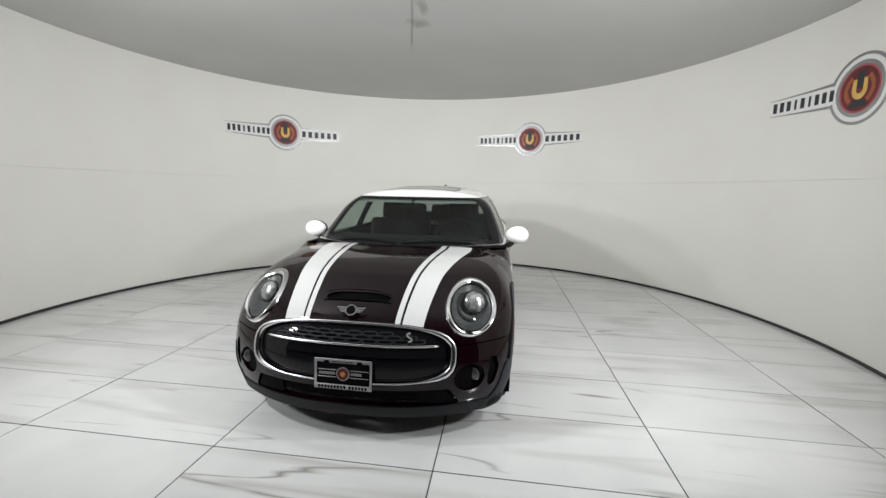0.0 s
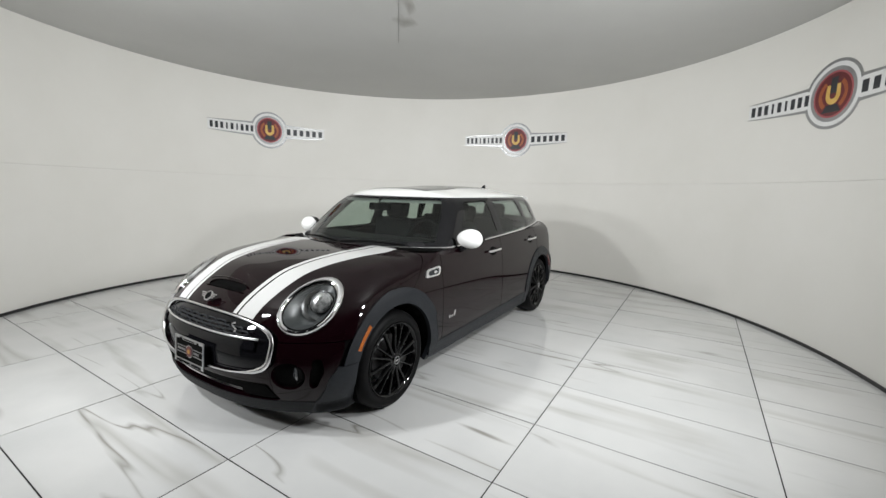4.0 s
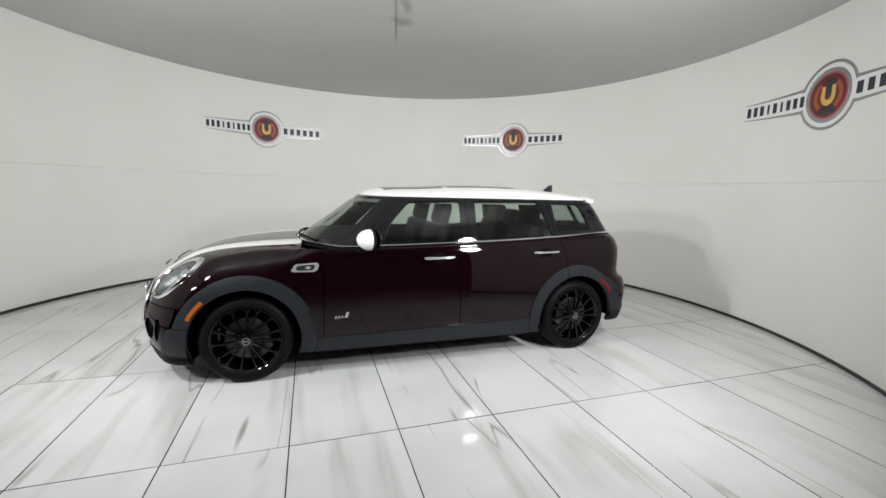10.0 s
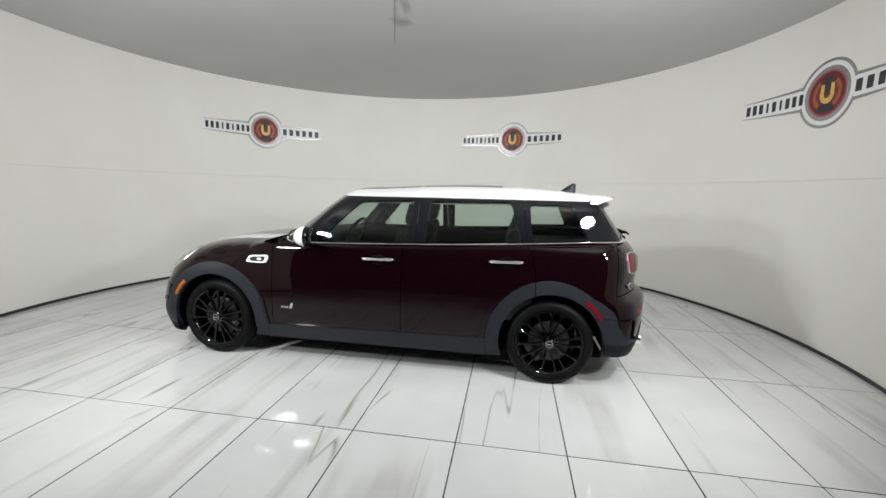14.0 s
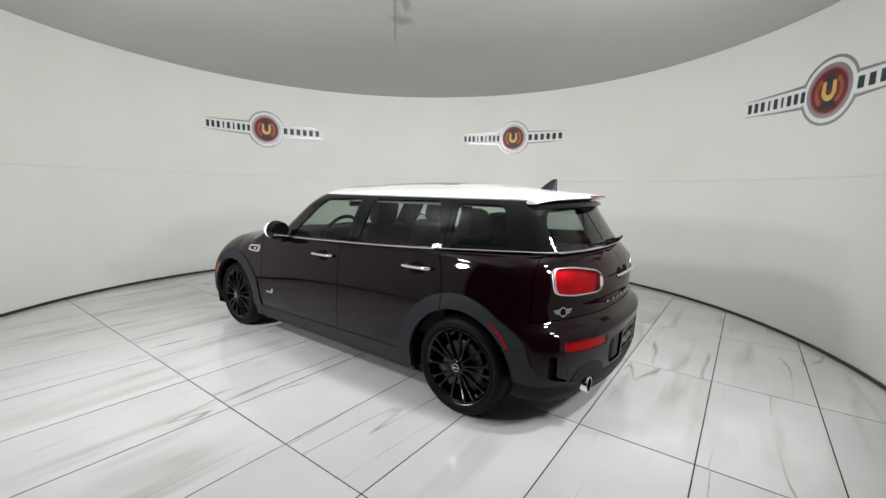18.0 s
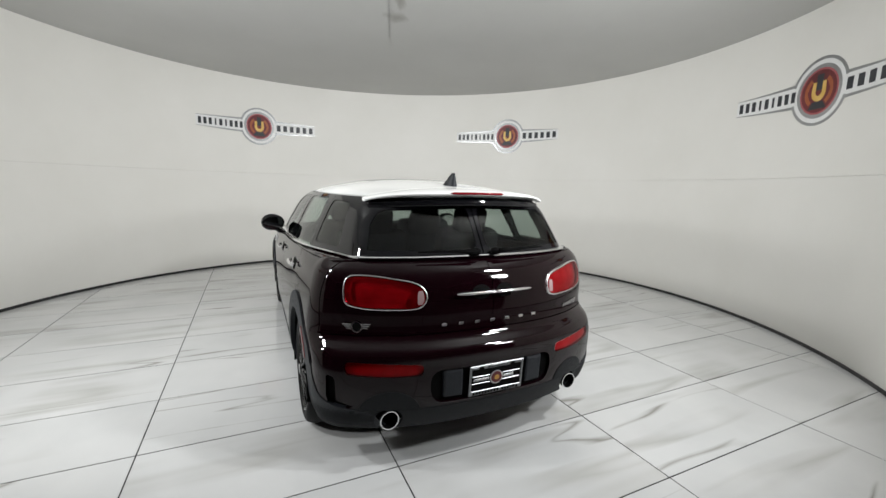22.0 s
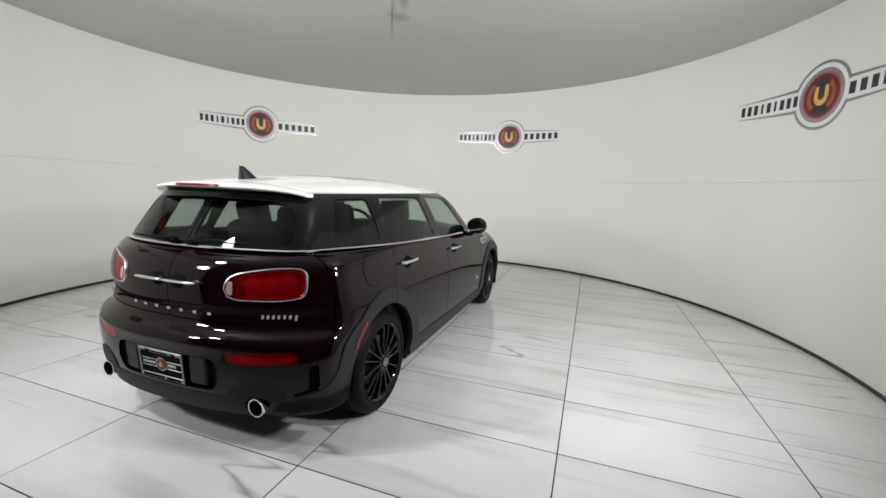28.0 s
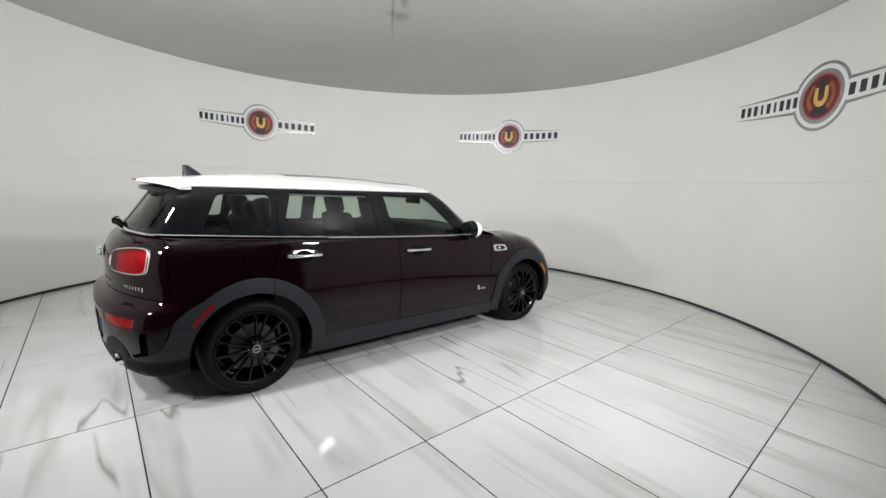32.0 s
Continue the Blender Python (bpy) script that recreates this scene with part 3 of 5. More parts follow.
def glass(name, tint, ior=1.5):
    m = bpy.data.materials.new(name)
    m.use_nodes = True
    t = m.node_tree
    t.nodes.remove(t.nodes["Principled BSDF"])
    clear = node(m, "ShaderNodeBsdfTransparent")
    clear.inputs["Color"].default_value = (*tint, 1)
    shine = t.nodes.new("ShaderNodeBsdfGlossy")
    shine.inputs["Roughness"].default_value = 0.008
    face = node(m, "ShaderNodeLayerWeight", Blend=0.5)
    five = node(m, "ShaderNodeMath")
    five.operation, five.inputs[1].default_value = "POWER", 5.0
    t.links.new(face.outputs["Facing"], five.inputs[0])
    lift = node(m, "ShaderNodeMath")
    lift.operation, lift.inputs[1].default_value, lift.inputs[2].default_value = "MULTIPLY_ADD", 0.90, ((ior - 1) / (ior + 1)) ** 2 * 1.25
    t.links.new(five.outputs[0], lift.inputs[0])
    mx = t.nodes.new("ShaderNodeMixShader")
    t.links.new(lift.outputs[0], mx.inputs[0])
    t.links.new(clear.outputs[0], mx.inputs[1])
    t.links.new(shine.outputs[0], mx.inputs[2])
    t.links.new(mx.outputs[0], t.nodes["Material Output"].inputs["Surface"])
    return m


GLASS = glass("tinted_glass", (0.69, 0.77, 0.715))
SCREEN = glass("windscreen_glass", (0.60, 0.67, 0.63))
RED_GLASS = glass("red_lamp_glass", (0.50, 0.005, 0.011), 1.30)
LOW_GLASS = glass("low_red_glass", (0.72, 0.006, 0.014), 1.28)
SATIN_DARK = mottled("grey_lamp_bowl", (0.38, 0.36, 0.36), (0.60, 0.58, 0.58), 14, 0.4, 0.5, 110, metal=0.5)
BOWL = mottled("lamp_bowl", (0.42, 0.40, 0.40), (0.66, 0.64, 0.64), 14, 0.4, 0.5, 110, metal=0.5)
DARK_GLASS = glass("dark_glass", (0.48, 0.53, 0.51))
LENS = glass("clear_lens", (0.90, 0.90, 0.89), 1.4)

# ---------------------------------------------------------------- car: panels
CAR = empty("car")
tagged(CAR, "dark burgundy estate car, white roof and bonnet stripes, black wheels", "car")

LOWER = ray_mesh(lower_field, -1.45, 1.45, 0.56, 64, 170, lin(-52, 90, 120))
UPPER = ray_mesh(upper_field, -0.25, 1.35, 1.0, 56, 110, lin(-4, 90, 84))

arch_f, arch_r = ring_f(-AXLE, HUB_Z, 0.366), ring_f(AXLE, HUB_Z, 0.366)
at_side = lambda x, y, z: 0.45 - np.abs(y)
clear_f = lambda x, y, z: np.where(np.abs(y) > 0.45, 0.366 - np.hypot(x + AXLE, z - HUB_Z), -1.0)
clear_r = lambda x, y, z: np.where(np.abs(y) > 0.45, 0.366 - np.hypot(x - AXLE, z - HUB_Z), -1.0)


def trim_front(x, z):
    """Outer edge of the grey wheel-arch trim, front wheel."""
    return np.hypot(x + AXLE, z - HUB_Z) - (0.463 - 0.006 * np.clip((-AXLE - x) / 0.3, 0, 1) + 0.010 * np.clip((x + AXLE) / 0.4, 0, 1))


def trim_rear(x, z):
    return np.hypot(x - AXLE, z - HUB_Z) - (0.463 - 0.012 * np.clip((x - AXLE) / 0.25, 0, 1) + 0.046 * np.clip((x - 1.62) / 0.14, 0, 1))


off_trim_f = lambda x, y, z: np.where(np.abs(y) > 0.45, 0.003 - trim_front(x, z), -1.0)
off_trim_r = lambda x, y, z: np.where(np.abs(y) > 0.45, 0.003 - trim_rear(x, z), -1.0)
sill_top = lambda x: 0.297 + 0.030 * (x + 0.82) / 1.77
front_edge = lambda z: np.interp(z, [0.23, 0.283, 0.369, 0.435, 0.50, 0.60], [-1.885, -1.868, -1.850, -1.805, -1.775, -1.750])
rear_edge = lambda z: np.interp(z, [0.33, 0.36, 0.375, 0.403, 0.465, 0.54], [2.00, 1.925, 1.887, 1.846, 1.805, 1.779])
hood_seam = lambda z: -0.965 - np.maximum(0.945 - z, 0) * 1.05
door_back = lambda z: 1.214 - 0.075 * np.clip((z - 0.80) / 0.23, 0, 1.2) ** 1.6
BUMPER_TOP, HATCH_LOW, HATCH_EDGE = 0.566, 0.692, 1.775
hatch_low = lambda y: HATCH_LOW - 0.010 * (np.abs(y) / 0.72) ** 2
G = 0.0026


def ell_grille(x, y, z):
    """The rounded grille outline, as a rough distance."""
    u = np.abs(y)
    low = z < 0.531
    p, tall = np.where(low, 4.2, 2.7), np.where(low, 0.152, 0.148)
    return ((u / 0.578) ** p + (np.abs(z - 0.531) / tall) ** p) ** (1 / p) * 0.15 - 0.15


HEAD = Vector((-1.839, -0.641, 0.732))
HEAD_N = Vector((-0.9816, -0.191, 0.006)).normalized()
HEAD_U = Vector((0, 0, 1)).cross(HEAD_N).normalized()
HEAD_V = HEAD_N.cross(HEAD_U).normalized()
HEAD_A, HEAD_B = 0.151, 0.133


def ell_head(x, y, z):
    """The oval of a headlight, as a rough distance."""
    p = np.stack([x - HEAD.x, -np.abs(y) - HEAD.y, z - HEAD.z], -1)
    a, b = p @ np.array(HEAD_U), p @ np.array(HEAD_V)
    return (np.hypot(a / HEAD_A, b / HEAD_B) - 1) * 0.14


def oval(y0, z0, a, b, p=2.0):
    return lambda x, y, z: (((np.abs(np.abs(y) - y0) / a) ** p + (np.abs(z - z0) / b) ** p) ** (1 / p) - 1) * min(a, b)


in_front, in_rear = ahead_of(-1.55), behind(1.55)
fog_hole = oval(0.648, 0.388, 0.078, 0.074)
side_slot = polygon([(0.752, 0.482), (0.786, 0.486), (0.804, 0.415), (0.770, 0.318), (0.740, 0.322)], 0.012, 1)
low_intake = polygon([(-0.6, 0.345), (0.545, 0.342), (0.598, 0.240), (-0.6, 0.243)], 0.012, 1)
corner_intake = polygon([(0.378, 0.342), (0.525, 0.334), (0.585, 0.246), (0.385, 0.258)], 0.014, 1)
tail_oval = polygon([(0.343, 0.900), (0.385, 0.943), (0.50, 0.967), (0.62, 0.981), (0.700, 0.968), (0.722, 0.900), (0.712, 0.828), (0.66, 0.810), (0.385, 0.810), (0.346, 0.840)], 0.030, 1)
tail_inner = polygon([(0.353, 0.897), (0.390, 0.935), (0.502, 0.957), (0.619, 0.971), (0.692, 0.960), (0.712, 0.898), (0.702, 0.834), (0.656, 0.819), (0.390, 0.819), (0.356, 0.844)], 0.030, 1)
low_lamp = polygon([(0.385, 0.513), (0.57, 0.506), (0.726, 0.521), (0.735, 0.581), (0.57, 0.580), (0.385, 0.566)], 0.014, 1)
plate_bay = polygon([(-0.6, 0.532), (0.335, 0.530), (0.362, 0.45), (0.325, 0.362), (-0.6, 0.352)], 0.04, 1)


slot_upright = polygon([(0.772, 0.505), (0.806, 0.520), (0.806, 0.392), (0.765, 0.364)], 0.010, 1)
slot_foot = polygon([(0.668, 0.352), (0.800, 0.402), (0.800, 0.366), (0.760, 0.352)], 0.008, 1)


def rear_slot(x, y, z):
    """The bent vent behind the rear wheel: an upright and a foot."""
    return np.minimum(slot_upright(x, y, z), slot_foot(x, y, z))


# dark shell behind all the gaps, and the floor pan
shell = pushed(region(LOWER, above(0.275), clear_f, clear_r, below(lambda x: belt(x) - 0.02), out_f(lambda x, y, z: np.maximum(ell_grille(x, y, z), x + 1.5)),
                      lambda x, y, z: np.where((x < -1.5), -ell_head(x, y, z), -1.0)), lower_field, -0.020)
whole("inner_shell", shell, BLACK, CAR, "black inner shell of the body", 0)
# pans hang low: their black stands in for shade below the sills
for size, x in (((3.50, 1.24, 0.05), 0.0), ((1.80, 1.56, 0.05), 0.0)):
    part("floor_pan", block(size, pose(x, 0, 0.168 + 0.004 * (size[0] < 3)), 0.01), BLACK, CAR, "black floor pan, hung low for the shade under the sills")

# bonnet: a clamshell that wraps over the wings
bonnet_form = region(LOWER, ahead_of(lambda z: hood_seam(z) - G), above(BUMPER_TOP + G), off_trim_f,
                     lambda x, y, z: np.where(x < -1.5, G + 0.001 - ell_grille(x, y, z), -1.0),
                     lambda x, y, z: np.where(x < -1.5, 0.002 - ell_head(x, y, z), -1.0),
                     lambda x, y, z: x + 1.02 - 0.30 * (np.abs(y) / 0.8) ** 2.2,
                     lambda x, y, z: np.where(z > 0.6, -(((x + 1.908) / 0.030) ** 2 + (np.abs(y) / 0.188) ** 4 - 1) * 0.02, -1.0))
BONNET = whole("bonnet", bonnet_form, PAINT, CAR, "burgundy clamshell bonnet with an air scoop")

# bonnet stripes: a broad and a narrow white band on each side
for name, a0, a1, b0, b1 in (("stripe", 0.280, 0.388, 0.398, 0.568), ("thin_stripe", 0.240, 0.268, 0.340, 0.377)):
    def inner(x, y, z, a=a0, b=b0):
        return a + (b - a) * np.clip((x + 2.06) / 0.96, 0, 1) ** 1.15 - np.abs(y)

    def outer(x, y, z, a=a1, b=b1):
        return np.abs(y) - (a + (b - a) * np.clip((x + 2.06) / 0.96, 0, 1) ** 1.15)
    stripe = pushed(region(bonnet_form, inner, outer, above(0.60)), lower_field, 0.0012)
    pair(name, stripe, STRIPE, BONNET, "white painted bonnet stripe", 0.0011)

# wing panel with the side vent, doors, quarter panels
wing = region(LOWER, behind(lambda z: hood_seam(z) + G), ahead_of(-0.815 - G), above(sill_top), below(lambda x: belt(x) - 0.010), off_trim_f,
              lambda x, y, z: 0.40 - np.abs(y))
pair("wing", wing, PAINT, CAR)
door_front = region(LOWER, behind(-0.815 + G), ahead_of(0.236 - G), above(lambda x: sill_top(x) + G), below(lambda x: belt(x) - 0.010), off_trim_f, at_side)
door_rear = region(LOWER, behind(0.236 + G), ahead_of(lambda z: door_back(z) - G), above(lambda x: sill_top(x) + G), below(lambda x: belt(x) - 0.010), off_trim_r, at_side)
DOOR_F = pair("front_door", door_front, PAINT, CAR, "burgundy front door")
DOOR_R = pair("rear_door", door_rear, PAINT, CAR, "burgundy rear side door")
quarter = region(LOWER, behind(lambda z: door_back(z) + G), ahead_of(HATCH_EDGE - G), above(lambda x: 0.560 + 0 * x), below(lambda x: belt(x) - 0.010), off_trim_r, at_side,
                 lambda x, y, z: np.where(x > 1.335, (HATCH_LOW - 0.02 + 0.0 * z) - z, -1.0))
QUARTER = pair("quarter_panel", quarter, PAINT, CAR)

# back doors
hatch = region(LOWER, behind(HATCH_EDGE + G), lambda x, y, z: hatch_low(y) + G - z, below(lambda x: belt(x) - 0.010), lambda x, y, z: y + 0.0022,
               lambda x, y, z: np.where(np.abs(y) > 0.3, 0.001 - tail_oval(x, y, z), -1.0))
HATCH = pair("back_door", hatch, PAINT, CAR, "burgundy side-hinged back door")

# bumpers
bumper_f = region(LOWER, below(BUMPER_TOP - G), ahead_of(front_edge), above(0.236), off_trim_f,
                  lambda x, y, z: G - ell_grille(x, y, z), lambda x, y, z: -fog_hole(x, y, z), lambda x, y, z: -side_slot(x, y, z),
                  lambda x, y, z: -low_intake(x, y, z))
whole("front_bumper", bumper_f, PAINT, CAR, "burgundy front bumper", 0.03)
bumper_r = region(LOWER, lambda x, y, z: z - hatch_low(y) + G, behind(lambda z: np.where(z > 0.525, 1.64, rear_edge(z))), above(lambda x: 0.345 + 0 * x), off_trim_r,
                  lambda x, y, z: -low_lamp(x, y, z), lambda x, y, z: -plate_bay(x, y, z), lambda x, y, z: -rear_slot(x, y, z),
                  lambda x, y, z: -oval(0.535, 0.325, 0.14, 0.115)(x, y, z))
whole("rear_bumper", bumper_r, PAINT, CAR, "burgundy rear bumper", 0.02)

# grey plastic: arch trims, sills, lips
TRIM_F = pair("arch_trim", pushed(region(LOWER, lambda x, y, z: trim_front(x, z), clear_f, above(lambda x: np.where(x > -AXLE, 0.19, 0.432)), at_side, ahead_of(-0.80), behind(-1.83)), lower_field, 0.008), PLASTIC, CAR, "grey plastic wheel arch trim", 0.03)
trim_rear_form = pushed(region(LOWER, lambda x, y, z: trim_rear(x, z), clear_r, above(lambda x: np.where(x < AXLE, 0.19, 0.528)), at_side), lower_field, 0.008)
TRIM_R = pair("arch_trim", region(trim_rear_form, behind(1.217 + G)), PLASTIC, CAR, "grey plastic wheel arch trim", 0.03)
for k, form in enumerate((trim_rear_form, mirrored(trim_rear_form))):
    part("arch_trim", sheet(region(form, ahead_of(1.217 - G)), 0.03), PLASTIC, DOOR_R[k], "grey plastic arch trim on the door")
pair("sill", pushed(region(LOWER, behind(-0.90), ahead_of(0.925), below(sill_top), above(0.185), at_side, off_trim_f, off_trim_r), lower_field, 0.006), PLASTIC, CAR, "grey plastic sill", 0.03)
whole("front_lip", pushed(region(LOWER, below(lambda x: 0.234 + 0 * x), above(0.165), ahead_of(-1.60), clear_f), lower_field, 0.006), SHADED_PLASTIC, CAR, "grey plastic front lip, darkened for low shade", 0.03)
pair("bumper_corner", pushed(region(LOWER, behind(lambda z: front_edge(z) + 0.003), ahead_of(-1.40), below(0.428), above(0.160), clear_f, at_side), lower_field, 0.006), PLASTIC, CAR, "grey plastic bumper corner", 0.03)
pair("bumper_corner", pushed(region(LOWER, ahead_of(lambda z: rear_edge(z) - 0.003), behind(1.40), below(0.524), above(0.250), clear_r, at_side), lower_field, 0.004), PLASTIC, CAR, "grey plastic bumper corner", 0.03)
whole("rear_apron", pushed(region(LOWER, below(lambda x: 0.342 + 0 * x), above(0.240), behind(1.66), clear_r, lambda x, y, z: -oval(0.538, 0.292, 0.064, 0.060)(x, y, z)), lower_field, 0.004), SHADED_PLASTIC, CAR, "grey plastic rear apron", 0.03)
pair("rear_apron_rise", pushed(region(LOWER, oval(0.535, 0.325, 0.139, 0.114), above(0.344), behind(1.66)), lower_field, 0.004), SHADED_PLASTIC, CAR, "grey plastic hump over the tailpipe", 0.03)

# black recesses
pair("intake", pushed(region(LOWER, fog_hole, in_front), lower_field, -0.075), BLACK, CAR, "black recessed air intake", 0)
pair("intake_pod", pushed(region(LOWER, corner_intake, in_front), lower_field, -0.004), BLACK, CAR, "black pod in the low intake", 0.035)
whole("low_intake", pushed(region(LOWER, low_intake, in_front), lower_field, -0.045), BLACK, CAR, "black low air intake", 0)
pair("air_curtain", pushed(region(LOWER, side_slot, in_front), lower_field, -0.03), BLACK, CAR, "black air curtain slot", 0)
pair("rear_vent", pushed(region(LOWER, rear_slot, in_rear), lower_field, -0.025), GLOSS_BLACK, CAR, "black rear corner vent", 0)
whole("plate_recess", pushed(region(LOWER, plate_bay, in_rear), lower_field, -0.035), GLOSS_BLACK, CAR, "gloss black plate recess", 0)

def skin_x(y, z, front):
    """Where the body's skin stands at that height and side place, at the nose or at the tail."""
    lo, hi = (-2.4, -1.45) if front else (2.4, 1.45)
    for _ in range(30):
        m = (lo + hi) / 2
        if lower_field(np.array(m), np.array(y), np.array(z)) < 0:
            hi = m
        else:
            lo = m
    return hi


def outline_bead(fn, level, centre, front, radius, out, n=96):
    """A closed rounded bead along the outline fn = level, seen from its centre (side place, height)."""
    pts, radii = [], []
    for k in range(n):
        a = 2 * math.pi * k / n
        lo, hi = 0.0, 0.75
        for _ in range(28):
            m = (lo + hi) / 2
            y, z = centre[0] + m * math.cos(a), centre[1] + m * math.sin(a)
            if fn(np.array(0.0), np.array(y), np.array(z)) < level:
                lo = m
            else:
                hi = m
        y, z = centre[0] + lo * math.cos(a), centre[1] + lo * math.sin(a)
        pts.append(Vector((skin_x(y, z, front) + (-out if front else out), y, z)))
        radii.append(radius(y, z))
    bm = bmesh.new()
    rings = []
    for k, p in enumerate(pts):
        along = (pts[(k + 1) % n] - pts[k - 1]).normalized()
        side = along.cross(Vector((-1.0 if front else 1.0, 0, 0))).normalized()
        up = side.cross(along)
        rings.append([bm.verts.new(p + (side * math.cos(q) + up * math.sin(q) * 0.7) * radii[k]) for q in lin(0, 2 * math.pi, 12)[:-1]])
    for p, q in zip(rings, rings[1:] + rings[:1]):
        for j in range(12):
            bm.faces.new((p[j], p[(j + 1) % 12], q[(j + 1) % 12], q[j])).smooth = True
    bmesh.ops.recalc_face_normals(bm, faces=bm.faces)
    return bm


# ---------------------------------------------------------------- grille
GRILLE = whole("grille", pushed(region(LOWER, in_front, lambda x, y, z: ell_grille(x, y, z) + 0.002), lower_field, -0.019), GLOSS_BLACK, CAR, "gloss black grille", 0)
part("grille_surround", outline_bead(ell_grille, -0.004, (0.0, 0.531), True, lambda y, z: 0.0085 + 0.0085 * min(1, max(0, (abs(y) - 0.40) / 0.12)) - 0.004 * min(1, max(0, (0.42 - z) / 0.03)), 0.004, 128), TRIM_CHROME, GRILLE, "rounded chrome grille surround")
part("grille_bar", rod([(skin_x(y, 0.577, True) - 0.004, y, 0.577 - 0.004 * (y / 0.5) ** 2) for y in lin(-0.485, 0.485, 40)], [0.004] + [0.0075] * 39 + [0.004], 10), TRIM_CHROME, GRILLE, "chrome grille bar")
whole("grille_beam", pushed(region(LOWER, in_front, lambda x, y, z: ell_grille(x, y, z) + 0.03, lambda x, y, z: np.abs(z - 0.541 + 0.004 * (y / 0.5) ** 2) - 0.022), lower_field, -0.006), GLOSS_BLACK, GRILLE, "", 0.012)
for row, zz in enumerate((0.654, 0.635, 0.616, 0.597)):
    for k in range(-6, 7):
        yc = (k + 0.5 * (row % 2)) * 0.084
        if ell_grille(np.array([-2.0]), np.array([yc]), np.array([zz]))[0] > -0.034 or abs(yc) > 0.47:
            continue
        pts = []
        for s in range(16):
            a = 2 * math.pi * s / 16
            py = yc + 0.037 * math.copysign(abs(math.cos(a)) ** 0.7, math.cos(a))
            pz = zz + 0.0095 * math.copysign(abs(math.sin(a)) ** 0.6, math.sin(a))
            pts.append((float(nose(np.array(pz)) + bow_front(np.array(py), np.array(pz))) + 0.008, py, pz))
        part("mesh_link", rod(pts + pts[:1], 0.0040, 6), PLASTIC, GRILLE)


# ---------------------------------------------------------------- glasshouse
no_roof = below(1.328)
screen_zone = lambda x, y, z: 0.030 - (screen_field(x, np.abs(y), z) - pane_side_field(x, np.abs(y), z))
back_zone = lambda x, y, z: 0.035 - (back_field(x, np.abs(y), z) - pane_side_field(x, np.abs(y), z))
front_pane = polygon([(-0.50, 0.984), (-0.445, 0.984), (-0.150, 1.292), (0.278, 1.308), (0.262, 0.990)], 0.02)
rear_pane = polygon([(0.392, 0.994), (0.412, 1.304), (1.018, 1.312), (1.122, 1.020)], 0.02)
quarter_pane = polygon([(1.180, 1.048), (1.162, 1.300), (1.470, 1.296), (1.575, 1.064)], 0.03)
back_pane = polygon([(0.028, 1.285), (0.50, 1.268), (0.632, 1.075), (0.028, 1.075)], 0.04, 1)
low_edge = above(lambda x: belt(x) + 0.002)

on_side = lambda x, y, z: np.maximum(screen_field(x, np.abs(y), z) - pane_side_field(x, np.abs(y), z) - 0.030,
                                     back_field(x, np.abs(y), z) - pane_side_field(x, np.abs(y), z) - 0.035)
frame_f = region(UPPER, low_edge, no_roof, on_side, ahead_of(0.322), out_f(front_pane))
frame_r = region(UPPER, low_edge, no_roof, on_side, behind(0.326), ahead_of(lambda z: 1.139 - 0.02 * (z - 1.02) / 0.3), out_f(rear_pane))
frame_q = region(UPPER, low_edge, no_roof, on_side, behind(lambda z: 1.143 - 0.02 * (z - 1.02) / 0.3), out_f(quarter_pane))
pair("window_frame", frame_f, GLOSS_BLACK, CAR, "gloss black front window frame and pillar", 0.02)
pair("window_frame", frame_r, GLOSS_BLACK, CAR, "gloss black rear window frame", 0.02)
pair("window_frame", frame_q, GLOSS_BLACK, CAR, "gloss black rear quarter pillar", 0.02)
for name, zone in (("front_window", front_pane), ("rear_window", rear_pane), ("quarter_window", quarter_pane)):
    pair(name, pushed(region(UPPER, low_edge, no_roof, on_side, zone), upper_field, -0.003), GLASS, CAR, "green-tinted side window glass", 0)
screen_rim = region(UPPER, low_edge, no_roof, screen_zone)
whole("windscreen", pushed(region(screen_rim, above(lambda x: 0.99 + 0 * x), below(1.315), lambda x, y, z: 0.075 - (screen_field(x, np.abs(y), z) - pane_side_field(x, np.abs(y), z))), upper_field, -0.002), SCREEN, CAR, "green-tinted windscreen glass", 0)
whole("windscreen_frame", region(screen_rim, joined(below(0.99), above(1.315), lambda x, y, z: (screen_field(x, np.abs(y), z) - pane_side_field(x, np.abs(y), z)) - 0.075)), GLOSS_BLACK, CAR, "black windscreen border", 0.012)
back_rim = region(UPPER, low_edge, no_roof, back_zone)
pair("back_window", pushed(region(back_rim, back_pane), upper_field, -0.003), DARK_GLASS, CAR, "dark tinted back window glass", 0)
pair("back_window_frame", region(back_rim, out_f(back_pane), lambda x, y, z: y + 0.003), GLOSS_BLACK, CAR, "gloss black back window frame", 0.015)

# roof with its glass panel and spoiler
sun_hole = lambda x, y, z: np.maximum(np.abs(x + 0.02) - 0.27, np.abs(y) - 0.353)
ROOF = whole("roof", pushed(region(UPPER, above(1.332), lambda x, y, z: np.where(z > 1.36, -sun_hole(x, y, z), -1.0)), upper_field, 0.004), WHITE, CAR, "white painted roof", 0.014)
whole("sunroof", pushed(region(UPPER, above(1.36), lambda x, y, z: np.maximum(np.abs(x + 0.02) - 0.262, np.abs(y) - 0.345)), upper_field, 0.005), GLOSS_BLACK, ROOF, "dark glass sunroof panel", 0.012)
whole("sunroof", pushed(region(UPPER, above(1.36), lambda x, y, z: np.maximum(np.abs(x - 0.61) - 0.33, np.abs(y) - 0.345)), upper_field, 0.0052), GLOSS_BLACK, ROOF, "dark glass rear roof panel", 0.003)
